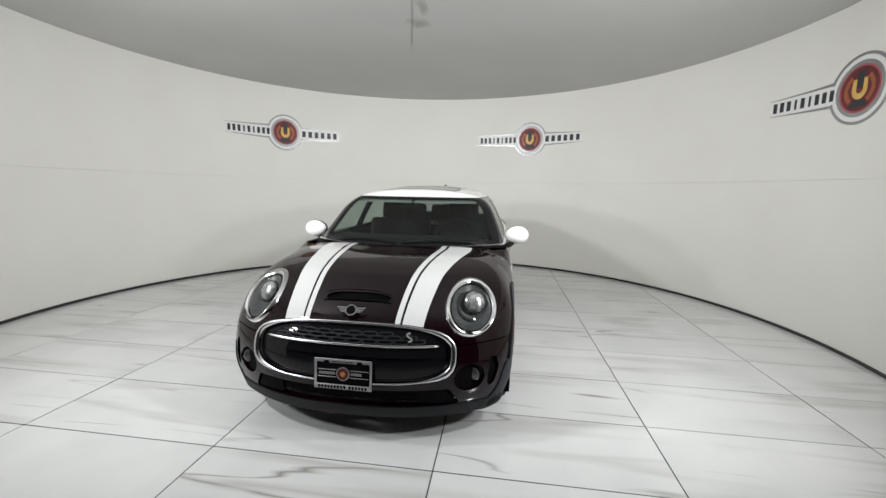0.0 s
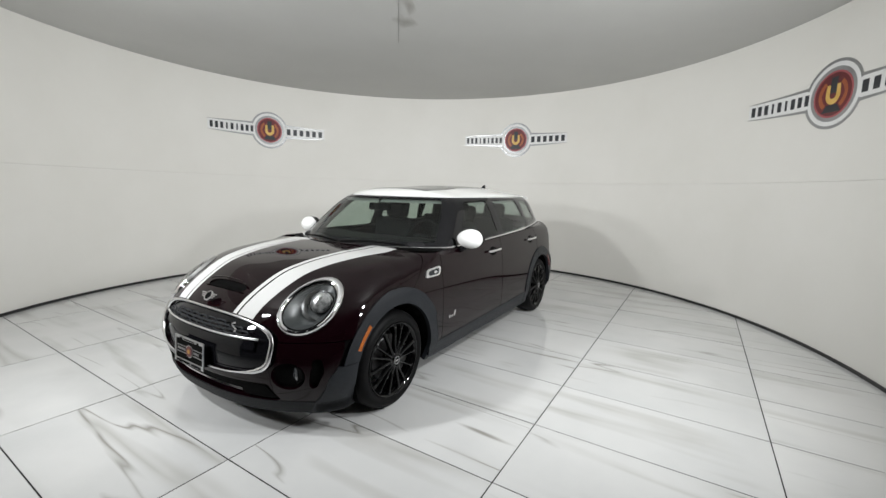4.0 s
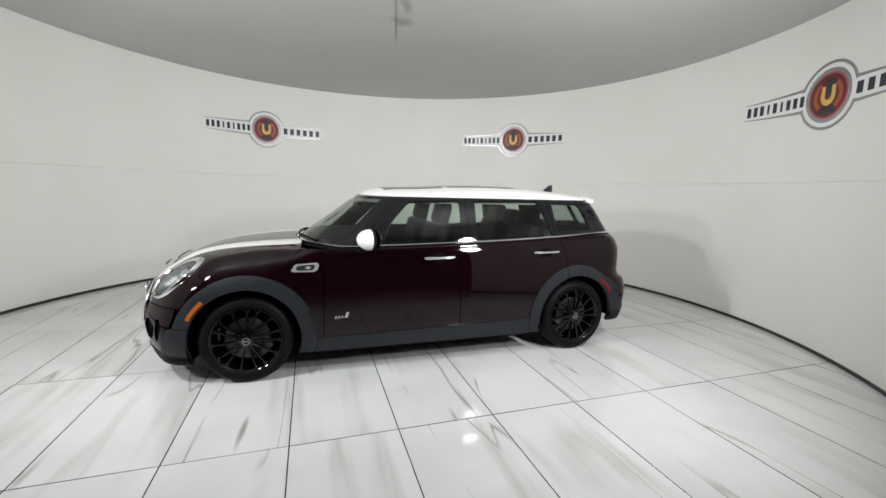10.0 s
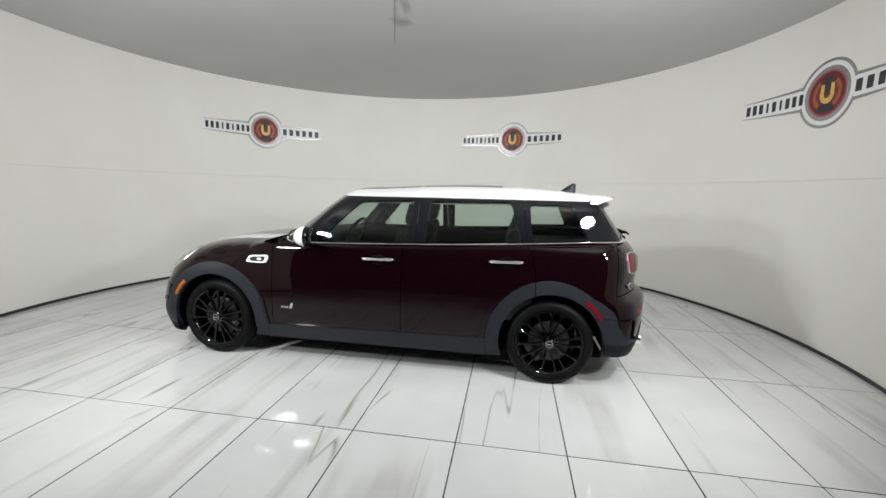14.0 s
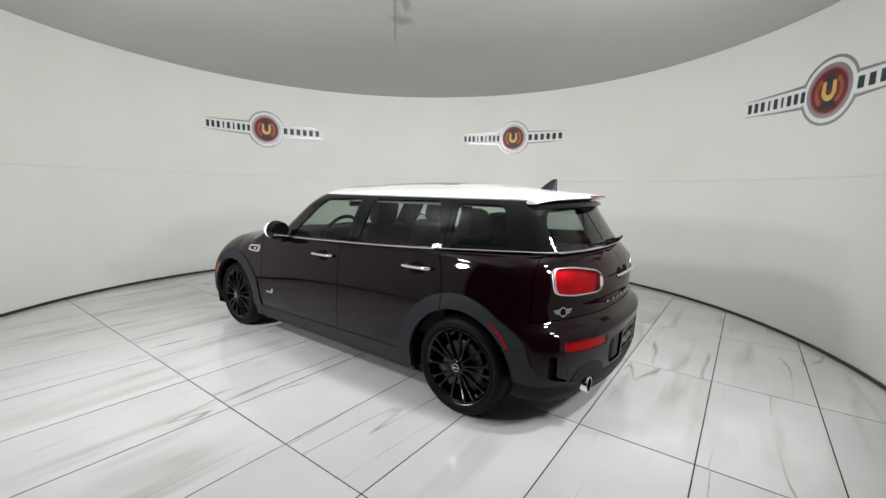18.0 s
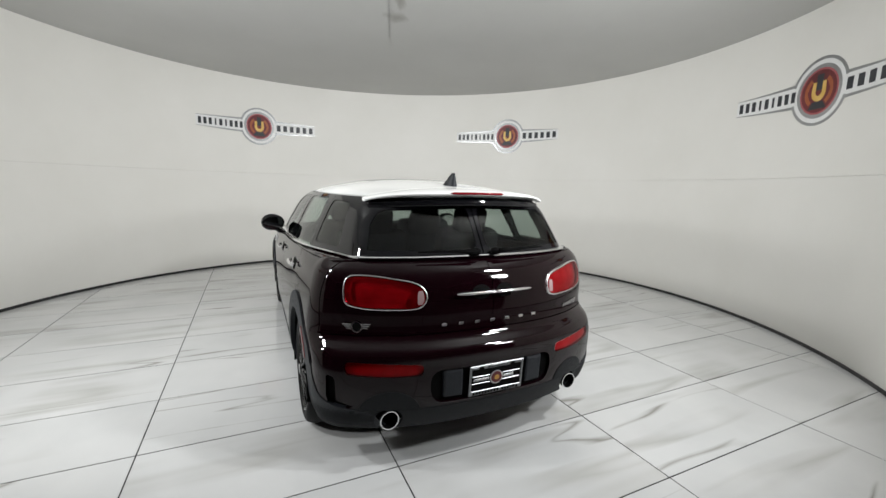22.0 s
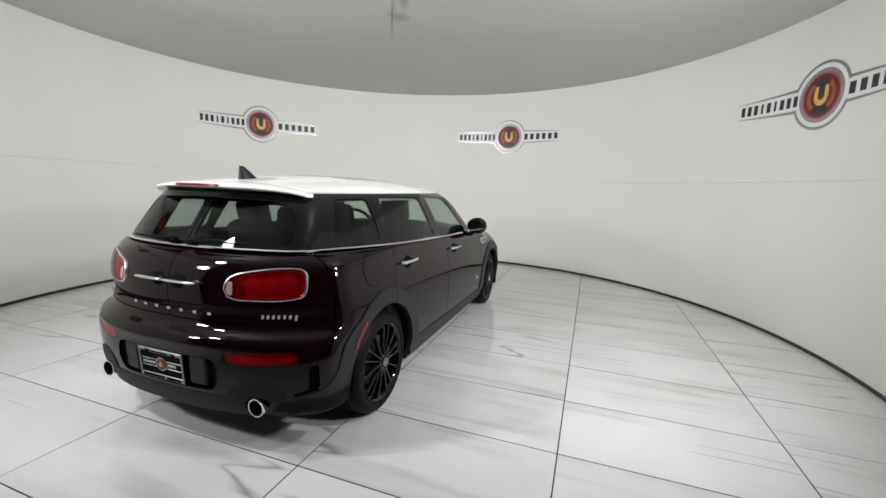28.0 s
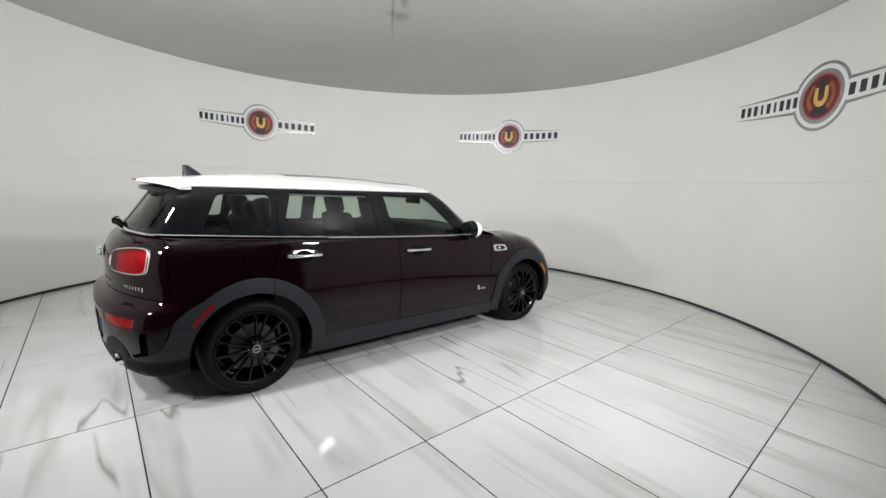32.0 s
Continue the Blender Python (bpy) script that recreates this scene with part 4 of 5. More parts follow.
whole("headlining", pushed(region(UPPER, above(1.30)), upper_field, -0.028), LINER, CAR, "pale grey headlining", 0)


def roof_top(x, y):
    return float(roof_line(np.array(x)) - 0.085 * (abs(y) / 0.62) ** 2.6)


def spoiler_form():
    """A white lip that carries the roof on over the back window; rows across, a closed section along."""
    bm = bmesh.new()
    rings = []
    for k in range(-20, 21):
        y = k / 20 * 0.558
        e = abs(k / 20)
        x1 = 1.862 - 0.195 * e ** 2.4
        x0 = 1.66 - 0.06 * e ** 2
        z0 = roof_top(x0, y) + 0.005
        z1 = 1.360 - 0.020 * e ** 2.2 - 0.020 * e ** 8
        top = [(x0 + (x1 - x0) * s, z0 + (z1 - z0) * s + 0.006 * math.sin(math.pi * s)) for s in (0, 0.33, 0.66, 0.92)]
        sec = top + [(x1, z1 - 0.003), (x1 - 0.004, z1 - 0.010), (x1 - 0.05, z1 - 0.022 + 0.010 * e ** 4), (x0, z0 - 0.05 + 0.036 * e ** 4)]
        rings.append([bm.verts.new((x, y, z)) for x, z in sec])
    n = len(rings[0])
    for a, b in zip(rings, rings[1:]):
        for s in range(n):
            bm.faces.new((a[s], b[s], b[(s + 1) % n], a[(s + 1) % n]))
    bm.faces.new(rings[0])
    bm.faces.new(rings[-1][::-1])
    bmesh.ops.recalc_face_normals(bm, faces=bm.faces)
    for f in bm.faces:
        f.smooth = True
    for e in bm.edges:
        if len(e.link_faces) == 2 and e.calc_face_angle(0) > radians(35):
            e.smooth = False
    return bm


SPOILER = part("spoiler", spoiler_form(), WHITE, CAR, "white roof spoiler lip")
part("spoiler_underside", shaped(sliced(block((0.17, 1.08, 0.03), None, 0.01), 1, 0.5, 20), lambda c: Vector((1.745 + c.x - 0.18 * (abs(c.y) / 0.54) ** 2.4, c.y, 1.317 + c.z - 0.12 * c.x - 0.02 * (abs(c.y) / 0.54) ** 2))), GLOSS_BLACK, SPOILER, "black spoiler underside")
part("brake_light", rod([(1.857 - 0.195 * abs(y / 0.566) ** 2.4, y, 1.3585 - 0.018 * abs(y / 0.566) ** 2.2) for y in lin(-0.158, 0.158, 20)], [0.004] + [0.009] * 19 + [0.004], 10, 0.8), DARK_RED, SPOILER, "dark red high brake light")


def fin_form():
    bm = bmesh.new()
    rings = []
    for k, s in enumerate(lin(0, 1, 8)):
        x0, x1, w = -0.092 + 0.108 * s ** 1.1, 0.052 - 0.004 * s, 0.038 * (1 - 0.80 * s ** 1.1)
        rings.append([bm.verts.new((x0 + (x1 - x0) * (0.5 - 0.5 * math.cos(a)), w * math.sin(a) * 1.0, 0.082 * s)) for a in [2 * math.pi * j / 14 for j in range(14)]])
    for a, b in zip(rings, rings[1:]):
        for j in range(14):
            bm.faces.new((a[j], a[(j + 1) % 14], b[(j + 1) % 14], b[j]))
    bm.faces.new(rings[-1])
    bmesh.ops.recalc_face_normals(bm, faces=bm.faces)
    for f in bm.faces:
        f.smooth = True
    return bm


part("aerial", fin_form(), PLASTIC, CAR, "dark grey shark-fin aerial", at=pose(1.515, 0, roof_top(1.515, 0) - 0.004))

# ---------------------------------------------------------------- chrome waist strip
def waist_points(field, zf, x0, x1, n_end, n_mid):
    """Points round the form at the waist height, nose to tail, left side."""
    plan = [(x0, -math.cos(a), -math.sin(a)) for a in lin(0, math.pi / 2, n_end)]
    plan += [(x, 0.0, -1.0) for x in lin(x0, x1, n_mid)[1:]]
    plan += [(x1, math.sin(a), -math.cos(a)) for a in lin(0, math.pi / 2, n_end)[1:]]
    out = []
    for ox, dx, dy in plan:
        lo, hi = 0.0, 1.6
        for _ in range(30):
            m = (lo + hi) / 2
            x = ox + dx * m
            if field(np.array(x), np.array(dy * m), np.array(zf(x))) < 0:
                lo = m
            else:
                hi = m
        x = ox + dx * lo
        out.append(Vector((x, dy * lo, zf(x))))
    return out


def strip_form(pts, out, half):
    """A flat bead along the points, standing out from the body."""
    bm = bmesh.new()
    rings = []
    for k, p in enumerate(pts):
        d = pts[min(k + 1, len(pts) - 1)] - pts[max(k - 1, 0)]
        n = Vector((d.y, -d.x, 0)).normalized()
        if n.dot(Vector((p.x * 0.25, p.y, 0))) < 0:
            n = -n
        rings.append([bm.verts.new(p + n * o + Vector((0, 0, h))) for o, h in ((-0.02, -half), (out * 0.7, -half), (out, -half * 0.4), (out, half * 0.4), (out * 0.7, half), (-0.02, half))])
    for a, b in zip(rings, rings[1:]):
        for s in range(6):
            bm.faces.new((a[s], a[(s + 1) % 6], b[(s + 1) % 6], b[s]))
    bm.faces.new(rings[0])
    bm.faces.new(rings[-1][::-1])
    bmesh.ops.recalc_face_normals(bm, faces=bm.faces)
    return bm


waist = waist_points(upper_field, lambda x: float(belt(np.array(x))), -0.25, 1.35, 40, 90)
for sgn in (1, -1):
    part("waist_strip", strip_form([Vector((p.x, p.y * sgn, p.z - 0.002)) for p in waist], 0.022, 0.0070), CHROME, CAR, "chrome waist strip")



def ledge_form(x0, x1):
    """The narrow ledge between the body panels and the glass, from x0 to x1."""
    bm = bmesh.new()
    up = waist_points(upper_field, lambda x: float(belt(np.array(x))), -0.25, 1.35, 40, 90)
    rows = []
    for p in up:
        if not x0 <= p.x <= x1:
            continue
        inner = Vector((p.x * 0.985, p.y * 0.955, p.z - 0.012))
        o = p.copy()
        for _ in range(30):
            q = o + Vector((p.x * 0.003, p.y * 0.003 if abs(p.y) > 0.02 else 0, 0))
            if lower_field(np.array(q.x), np.array(q.y), np.array(q.z - 0.02)) > 0:
                break
            o = q
        rows.append((inner, Vector((p.x, p.y, p.z - 0.010)), Vector((o.x, o.y, p.z - 0.013))))
    for sgn in (1, -1):
        vs = [[bm.verts.new((q.x, q.y * sgn, q.z)) for q in r] for r in rows]
        for a, b in zip(vs, vs[1:]):
            for s in range(2):
                bm.faces.new((a[s], a[s + 1], b[s + 1], b[s]))
    bmesh.ops.remove_doubles(bm, verts=bm.verts, dist=1e-4)
    bmesh.ops.recalc_face_normals(bm, faces=bm.faces)
    return bm


part("waist_ledge", ledge_form(-2, 1.16), BLACK, CAR, "black ledge under the side glass")
part("shoulder", ledge_form(1.14, 3), PAINT, CAR, "burgundy shoulder under the back glass")

# ---------------------------------------------------------------- headlights
FOG_GLASS = material("fog_glass", (0.045, 0.047, 0.05), 0.05, 0.0, coat=1.0)
# dark-to-pale mottling paints the glints of the glass facets
GLASS_BALL = mottled("projector_glints", (0.05, 0.052, 0.055), (0.80, 0.82, 0.82), 45, 0.08, 1.0, 75, metal=0.7)
HEAD_BOWL = mottled("head_lamp_bowl", (0.060, 0.066, 0.068), (0.085, 0.092, 0.094), 12, 0.35, metal=0.25)

def head_sheet(sgn, r0, r1, lift, rings=10, n=56):
    """A band of the lamp's oval, laid on the body's form and raised along its normal by lift(r)."""
    rr = np.array(lin(r0, r1, rings))[:, None]
    t = np.linspace(0, 2 * np.pi, n, endpoint=False)[None]
    u, v, nn = np.array(HEAD_U), np.array(HEAD_V), np.array(HEAD_N)
    p = np.array(HEAD) + (HEAD_A * rr * np.cos(t))[..., None] * u + (HEAD_B * rr * np.sin(t))[..., None] * v
    lo, hi = np.full(p.shape[:2], -0.25), np.full(p.shape[:2], 0.25)
    for _ in range(26):
        m = (lo + hi) / 2
        q = p + m[..., None] * nn
        inside = lower_field(q[..., 0], q[..., 1], q[..., 2]) < 0
        lo, hi = np.where(inside, m, lo), np.where(inside, hi, m)
    q = (p + lo[..., None] * nn).reshape(-1, 3)
    faces = [(i * n + j, i * n + (j + 1) % n, (i + 1) * n + (j + 1) % n, (i + 1) * n + j) for i in range(rings) for j in range(n)]
    d = np.repeat(np.array([lift(r) for r in rr[:, 0]]), n)[:, None]
    v0, v1 = q, pushed((q, faces), lower_field, 1.0)[0]
    out = (v0 + (v1 - v0) * d, faces)
    bm = sheet(mirrored(out) if sgn < 0 else out, 0)
    bmesh.ops.recalc_face_normals(bm, faces=bm.faces)
    return bm


def head_segment(sgn, r0, r1, a0, a1):
    """A short arc of the lamp's ring, laid just over the chrome."""
    bm = head_sheet(sgn, r0, r1, lambda r: 0.0185, 3, 180)
    bm.faces.ensure_lookup_table()
    bmesh.ops.delete(bm, geom=[f for f in bm.faces if not a0 <= (f.index % 180) * 2 - 360 * ((f.index % 180) > 90) <= a1], context="FACES")
    return bm


def head_pose(sgn, a, b, lift):
    """A pose on the lamp: its z axis stands out of the lens."""
    p = Vector(HEAD) + HEAD_U * HEAD_A * a + HEAD_V * HEAD_B * b
    m = -0.25
    while lower_field(np.array(p.x + HEAD_N.x * m), np.array(p.y + HEAD_N.y * m), np.array(p.z + HEAD_N.z * m)) < 0 and m < 0.25:
        m += 0.002
    n = Vector((-0.80, -0.30, 0.52)).normalized()
    mt = n.to_track_quat("Z", "Y").to_matrix().to_4x4()
    mt.translation = p + HEAD_N * m + n * lift
    return Matrix.Diagonal((1, sgn, 1, 1)) @ mt


def headlight(sgn):
    head = part("headlight", head_sheet(sgn, 0.815, 1.025, lambda r: 0.017 - 0.020 * ((r - 0.905) / 0.115) ** 2, 12), CHROME, CAR, "oval headlight with a chrome ring")
    part("reflector", head_sheet(sgn, 0.0, 0.79, lambda r: -0.075 + 0.070 * (r / 0.79) ** 3), HEAD_BOWL, head, "dark grey reflector bowl")
    lens = part("lens", head_sheet(sgn, 0.0, 0.79, lambda r: 0.022 - 0.017 * (r / 0.79) ** 2), LENS, head, "clear domed lens")
    lens.visible_shadow = False
    part("bezel", head_sheet(sgn, 0.775, 0.82, lambda r: 0.004, 2), BLACK, head, "thin black bezel")

    def put(bm, a, b, lift):
        bmesh.ops.transform(bm, matrix=head_pose(sgn, a, b, lift), verts=bm.verts)
        bmesh.ops.recalc_face_normals(bm, faces=bm.faces)
        return bm
    part("projector", put(ball((0.066, 0.066, 0.036), None, 28), 0.20, 0.24, -0.040), GLASS_BALL, head, "round glass projector, facet glints put into its colour")
    upright = lambda c: Vector((c.x, c.z, c.y))
    part("projector_ring", put(shaped(lathe([(0.0665, 0.0), (0.067, 0.008), (0.069, 0.009), (0.070, 0.0)], 36), upright), 0.20, 0.24, -0.040), BLACK, head, "dark projector ring")
    part("daylight_ring", put(shaped(lathe([(0.070, -0.012), (0.090, 0.006), (0.092, 0.008), (0.094, 0.006), (0.093, -0.012)], 44), upright), 0.12, 0.13, -0.046), DIM_SILVER, head, "dull silver daytime light ring")
    for k in range(3):
        part("lamp_bar", head_segment(sgn, 0.845, 0.905, -112 + 22 * k, -94 + 22 * k), GLOSS_BLACK, head, "black indicator cell")
    return head


for sgn in (1, -1):
    headlight(sgn)
    # fog lamp in its recess
    fog = part("fog_lamp", shaped(lathe([(0.0, -0.012), (0.03, -0.010), (0.044, 0.0), (0.050, 0.004), (0.054, 0.0), (0.054, 0.05)], 32), lambda c: Vector((-1.937 + c.y * 0.9 + 0.35 * c.x, sgn * (-0.660 + c.x), 0.395 + c.z))), BLACK, CAR, "round fog lamp in a dark rim")
    part("fog_lens", shaped(ball((0.012, 0.040, 0.040), None, 20), lambda c: Vector((-1.939 + c.x + 0.35 * c.y, sgn * (-0.660 + c.y), 0.395 + c.z))), FOG_GLASS, fog, "clear fog lamp lens")

# bonnet scoop
def hood_at(x, y, out=0.0):
    h = float(hood_line(np.array(x - 0.55 * float(bow_hood(np.array(y)))))) - 0.03 * (abs(y) / 0.75) ** 4
    return Vector((x - 0.4 * out, y, h + 0.9 * out))


part("bonnet_scoop", grid(lambda u, v: hood_at(-1.944 + 0.072 * u, v, -0.020 - 0.014 * math.sin(math.pi * u)), lin(0, 1, 6), lin(-0.198, 0.198, 16)), BLACK, BONNET, "black bonnet air scoop")
part("scoop_lip", rod([hood_at(-1.884 - 0.020 * abs(k / 10) ** 3, k / 10 * 0.192, 0.002 - 0.008 * abs(k / 10) ** 4) for k in range(-10, 11)], [0.003] + [0.006] * 19 + [0.003], 8, 0.7), PAINT, BONNET, "burgundy lip over the scoop")

# ---------------------------------------------------------------- tail lamps
def on_tail(y, z, out=0.0):
    return Vector((float(tail(np.array(z)) - bow_rear(np.array(y), np.array(z))) + out, y, z))


for sgn in (1, -1):
    def side(form):
        return form if sgn > 0 else mirrored(form)
    lamp = part("tail_light", sheet(side(pushed(region(LOWER, in_rear, tail_inner), lower_field, 0.010)), 0.0), RED_GLASS, CAR, "red tail lamp with a chrome surround")
    lamp.visible_shadow = False
    part("bowl", sheet(side(pushed(region(LOWER, in_rear, tail_oval), lower_field, -0.016)), 0.0), BOWL, lamp, "silver lamp bowl behind the red glass")
    part("surround", outline_bead(tail_oval, -0.006, (-sgn * 0.53, 0.892), False, lambda y, z: 0.0070, 0.004, 72), TRIM_CHROME, lamp, "rounded chrome tail lamp surround")
    part("reverse_lens", sheet(side(pushed(region(LOWER, in_rear, polygon([(0.364, 0.892), (0.374, 0.912), (0.392, 0.898), (0.396, 0.836), (0.374, 0.836), (0.364, 0.85)], 0.008, 1)), lower_field, 0.0125)), 0.004), CLEAR, lamp, "pale reversing lens")
    low = part("bumper_lamp", sheet(side(pushed(region(LOWER, in_rear, low_lamp), lower_field, 0.001)), 0.0), LOW_GLASS, CAR, "dark red bumper lamp")
    low.visible_shadow = False
    part("bowl", sheet(side(pushed(region(LOWER, in_rear, low_lamp), lower_field, -0.014)), 0.0), SATIN_DARK, low, "grey bowl behind the red glass")
    pipe = part("tailpipe", shaped(lathe([(0.041, 0.0), (0.046, 0.0), (0.0475, 0.006), (0.045, 0.02), (0.043, 0.14), (0.040, 0.14), (0.041, 0.0)], 36), lambda c: Vector((2.036 - c.y, -sgn * 0.538 + c.x, 0.296 + c.z))), CHROME, CAR, "round chrome tailpipe")
    part("pipe_bore", shaped(lathe([(0.0, 0.09), (0.0398, 0.09), (0.0408, 0.004)], 32), lambda c: Vector((2.036 - c.y, -sgn * 0.538 + c.x, 0.296 + c.z))), BLACK, pipe, "matt black pipe bore")
    part("bumper_block", shaped(block((0.05, 0.105, 0.145), None, 0.012), lambda c: on_tail(-sgn * (0.235 + 0.02 * c.z) + c.y, 0.452 + c.z, 0.0) + Vector((c.x - 0.028, 0, 0))), PLASTIC, CAR, "grey plastic block beside the plate")
    part("arch_reflector", sheet(side(pushed(region(LOWER, at_side, lambda x, y, z: np.abs(np.hypot(x - AXLE, z - HUB_Z) - 0.400) - 0.012, lambda x, y, z: np.abs(np.arctan2(z - HUB_Z, x - AXLE) - radians(43)) - radians(12)), lower_field, 0.012)), 0.008), DARK_RED, TRIM_R[0 if sgn > 0 else 1], "red side reflector")
    part("side_marker", sheet(side(pushed(region(LOWER, at_side, lambda x, y, z: np.abs(np.hypot(x + AXLE, z - HUB_Z) - 0.392) - 0.013, lambda x, y, z: np.abs(np.arctan2(z - HUB_Z, -AXLE - x) - radians(38)) - radians(11)), lower_field, 0.0095)), 0.008), AMBER, TRIM_F[0 if sgn > 0 else 1], "amber side marker")

# back door handles, wipers, lettering bars
for sgn in (1, -1):
    door = HATCH[0 if sgn > 0 else 1]
    part("handle", rod([on_tail(-sgn * y, 0.884, 0.018 + 0.012 * math.sin(math.pi * (y - 0.0) / 0.42 * 0.5 + 1.2)) for y in lin(0.003, 0.215, 10)], [0.0135] * 9 + [0.011, 0.006], 10, 0.6), CHROME, door, "chrome handle bar")
    # no hollow here: a flush black patch gives the recess its shade
    part("handle_shade", shaped(ball((0.012, 0.058, 0.036), None, 20), lambda c: on_tail(-sgn * 0.068 + c.y * 0.9, 0.880 + c.z, 0.0015) + Vector((c.x * 0.12, 0, 0))), BLACK, door, "flush black patch, the shade of the handle recess")
    arm = [Vector((1.943 - 0.155 * (y / 0.67) ** 2.4, -sgn * y, 1.066 + 0.012 * math.sin(y * 6))) + Vector((0.030, 0, 0)) for y in lin(0.07, 0.37, 8)]
    wiper = part("wiper", rod(arm, [0.016, 0.015, 0.013, 0.011, 0.009, 0.008, 0.007, 0.006, 0.005], 8, 0.8), BLACK, CAR, "black back window wiper")
    part("wiper_pivot", ball((0.022, 0.030, 0.020), pose(1.952, -sgn * 0.06, 1.068)), BLACK, wiper)


for k in range(7):
    y = -0.263 + k * 0.0875
    p = on_tail(y, 0.731, 0.003)
    part("letter_bar", block((0.005, 0.026, 0.0155), Matrix.Translation(p), 0.002, 1), CHROME, HATCH[0] if y < 0 else HATCH[1], "chrome letter shown as a plain bar")
for k in range(7):
    y = 0.528 + k * 0.0235
    p = on_tail(y, 0.732 + (0.0 if k < 6 else -0.004), 0.003)
    part("letter_bar", shaped(block((0.005, 0.0125, 0.023 if k < 6 else 0.031), None, 0.002, 1), lambda c: p + Vector((c.x - 0.30 * c.y, c.y + 0.25 * c.z, c.z))), CHROME, HATCH[1], "chrome letter shown as a plain bar")


def wings(parent, centre, along, up, scale):
    """A round badge with two plain wings of three bars."""
    a, u = Vector(along).normalized(), Vector(up).normalized()
    n = a.cross(u).normalized()
    m = Matrix((a, u, n)).transposed().to_4x4()
    m.translation = Vector(centre)
    bm = lathe([(0.0, 0.0), (0.028, 0.0), (0.031, 0.003), (0.036, 0.003), (0.038, 0.0), (0.038, -0.006)], 32)
    bmesh.ops.transform(bm, matrix=m @ Matrix.Scale(scale, 4) @ Matrix(((1, 0, 0, 0), (0, 0, 1, 0), (0, 1, 0, 0), (0, 0, 0, 1))), verts=bm.verts)
    bmesh.ops.recalc_face_normals(bm, faces=bm.faces)
    badge = part("badge", bm, CHROME, parent, "round winged chrome badge, plain")
    core = lathe([(0.0, 0.004), (0.027, 0.0035)], 28)
    bmesh.ops.transform(core, matrix=m @ Matrix.Scale(scale, 4) @ Matrix(((1, 0, 0, 0), (0, 0, 1, 0), (0, 1, 0, 0), (0, 0, 0, 1))), verts=core.verts)
    part("badge_core", core, BLACK, badge)
    for s in (1, -1):
        for k in range(3):
            w = 0.055 - 0.011 * k
            bar = block((w, 0.0075, 0.005), pose(s * (0.036 + w / 2), 0.016 - 0.013 * k, 0), 0.0015, 1)
            bmesh.ops.transform(bar, matrix=m @ Matrix.Scale(scale, 4), verts=bar.verts)
            part("badge_wing", bar, CHROME, badge)
    return badge


wings(HATCH[0], on_tail(-0.660, 0.727, 0.007), (0.50, 1, 0), (-0.10, 0, 1), 0.74)
wings(BONNET, (-2.026, 0.0, 0.740), (0, -1, 0), (0.62, 0, 0.78), 0.86)


def curly(parent):
    """The small red-edged double bend on the grille, as a plain bent bar."""
    pts = []
    for k in range(17):
        s = k / 16 * 2 - 1
        pts.append((-2.074, -0.335 + 0.022 * math.sin(s * math.pi * 0.95) * 0.9 - 0.010 * s, 0.626 + 0.026 * s))
    return part("grille_badge", rod(pts, 0.0048, 8), CHROME, parent, "small bent chrome badge")


curly(GRILLE)


# ---------------------------------------------------------------- plates
def dealer_plate(name, centre, normal_x, tilt, label, rim=SATIN):
    """A dealer's dark plate in a silver frame; its writing is shown as plain bars."""
    m = Matrix.Translation(centre) @ pose(0, 0, 0, 0, tilt, 0) @ pose(0, 0, 0, 90, 0, 90 if normal_x > 0 else -90)

    def put(bm):
        bmesh.ops.transform(bm, matrix=m, verts=bm.verts)
        return bm
    plate = part(name, put(block((0.302, 0.150, 0.006), None, 0.002, 1)), BLACK, CAR, label)
    for w, h, x, y in ((0.312, 0.024, 0, -0.068), (0.012, 0.160, -0.150, 0), (0.012, 0.160, 0.150, 0), (0.312, 0.009, 0, 0.0755), (0.15, 0.016, 0, 0.066), (0.04, 0.014, -0.125, 0.068), (0.04, 0.014, 0.125, 0.068)):
        part("frame_bar", put(block((w, h, 0.006), pose(x, y, 0.005 + 0.0006 * (w < 0.1)), 0.002, 1)), rim, plate)
    def disc(r, z, mat, nm):
        bm = lathe([(0.0, 0.0), (r, 0.0), (r, -0.003)], 28)
        bmesh.ops.transform(bm, matrix=Matrix.Translation((0, 0.002, z)) @ pose(0, 0, 0, 90, 0, 0), verts=bm.verts)
        bmesh.ops.recalc_face_normals(bm, faces=bm.faces)
        part(nm, put(bm), mat, plate)
    disc(0.036, 0.0062, SATIN, "disc_ring")
    disc(0.031, 0.0082, DISC_RED, "disc")
    disc(0.013, 0.0098, GOLD, "disc_core")
    for s in (1, -1):
        for y in (0.021, -0.017):
            part("line_bar", put(block((0.10, 0.0035, 0.003), pose(s * 0.088, y, 0.0045), 0.0008, 1)), SATIN, plate)
        n = 9 if s < 0 else 6
        for k in range(n):
            x = s * (0.043 + 0.010 * k + 0.004)
            part("letter_bar", put(block((0.0062, 0.014, 0.003), pose(x, 0.002, 0.0045), 0.0008, 1)), SATIN, plate)
    for k in range(15):
        part("letter_bar", put(block((0.0125, 0.016, 0.003), pose(-0.128 + 0.0172 * k + (0.012 if k > 8 else 0), -0.068, 0.0085), 0.0008, 1)), BLACK, plate)
    for k in range(16):
        part("letter_bar", put(block((0.0045, 0.007, 0.003), pose(-0.056 + 0.0075 * k, 0.066, 0.0085), 0.0008, 1)), BLACK, plate)
    return plate


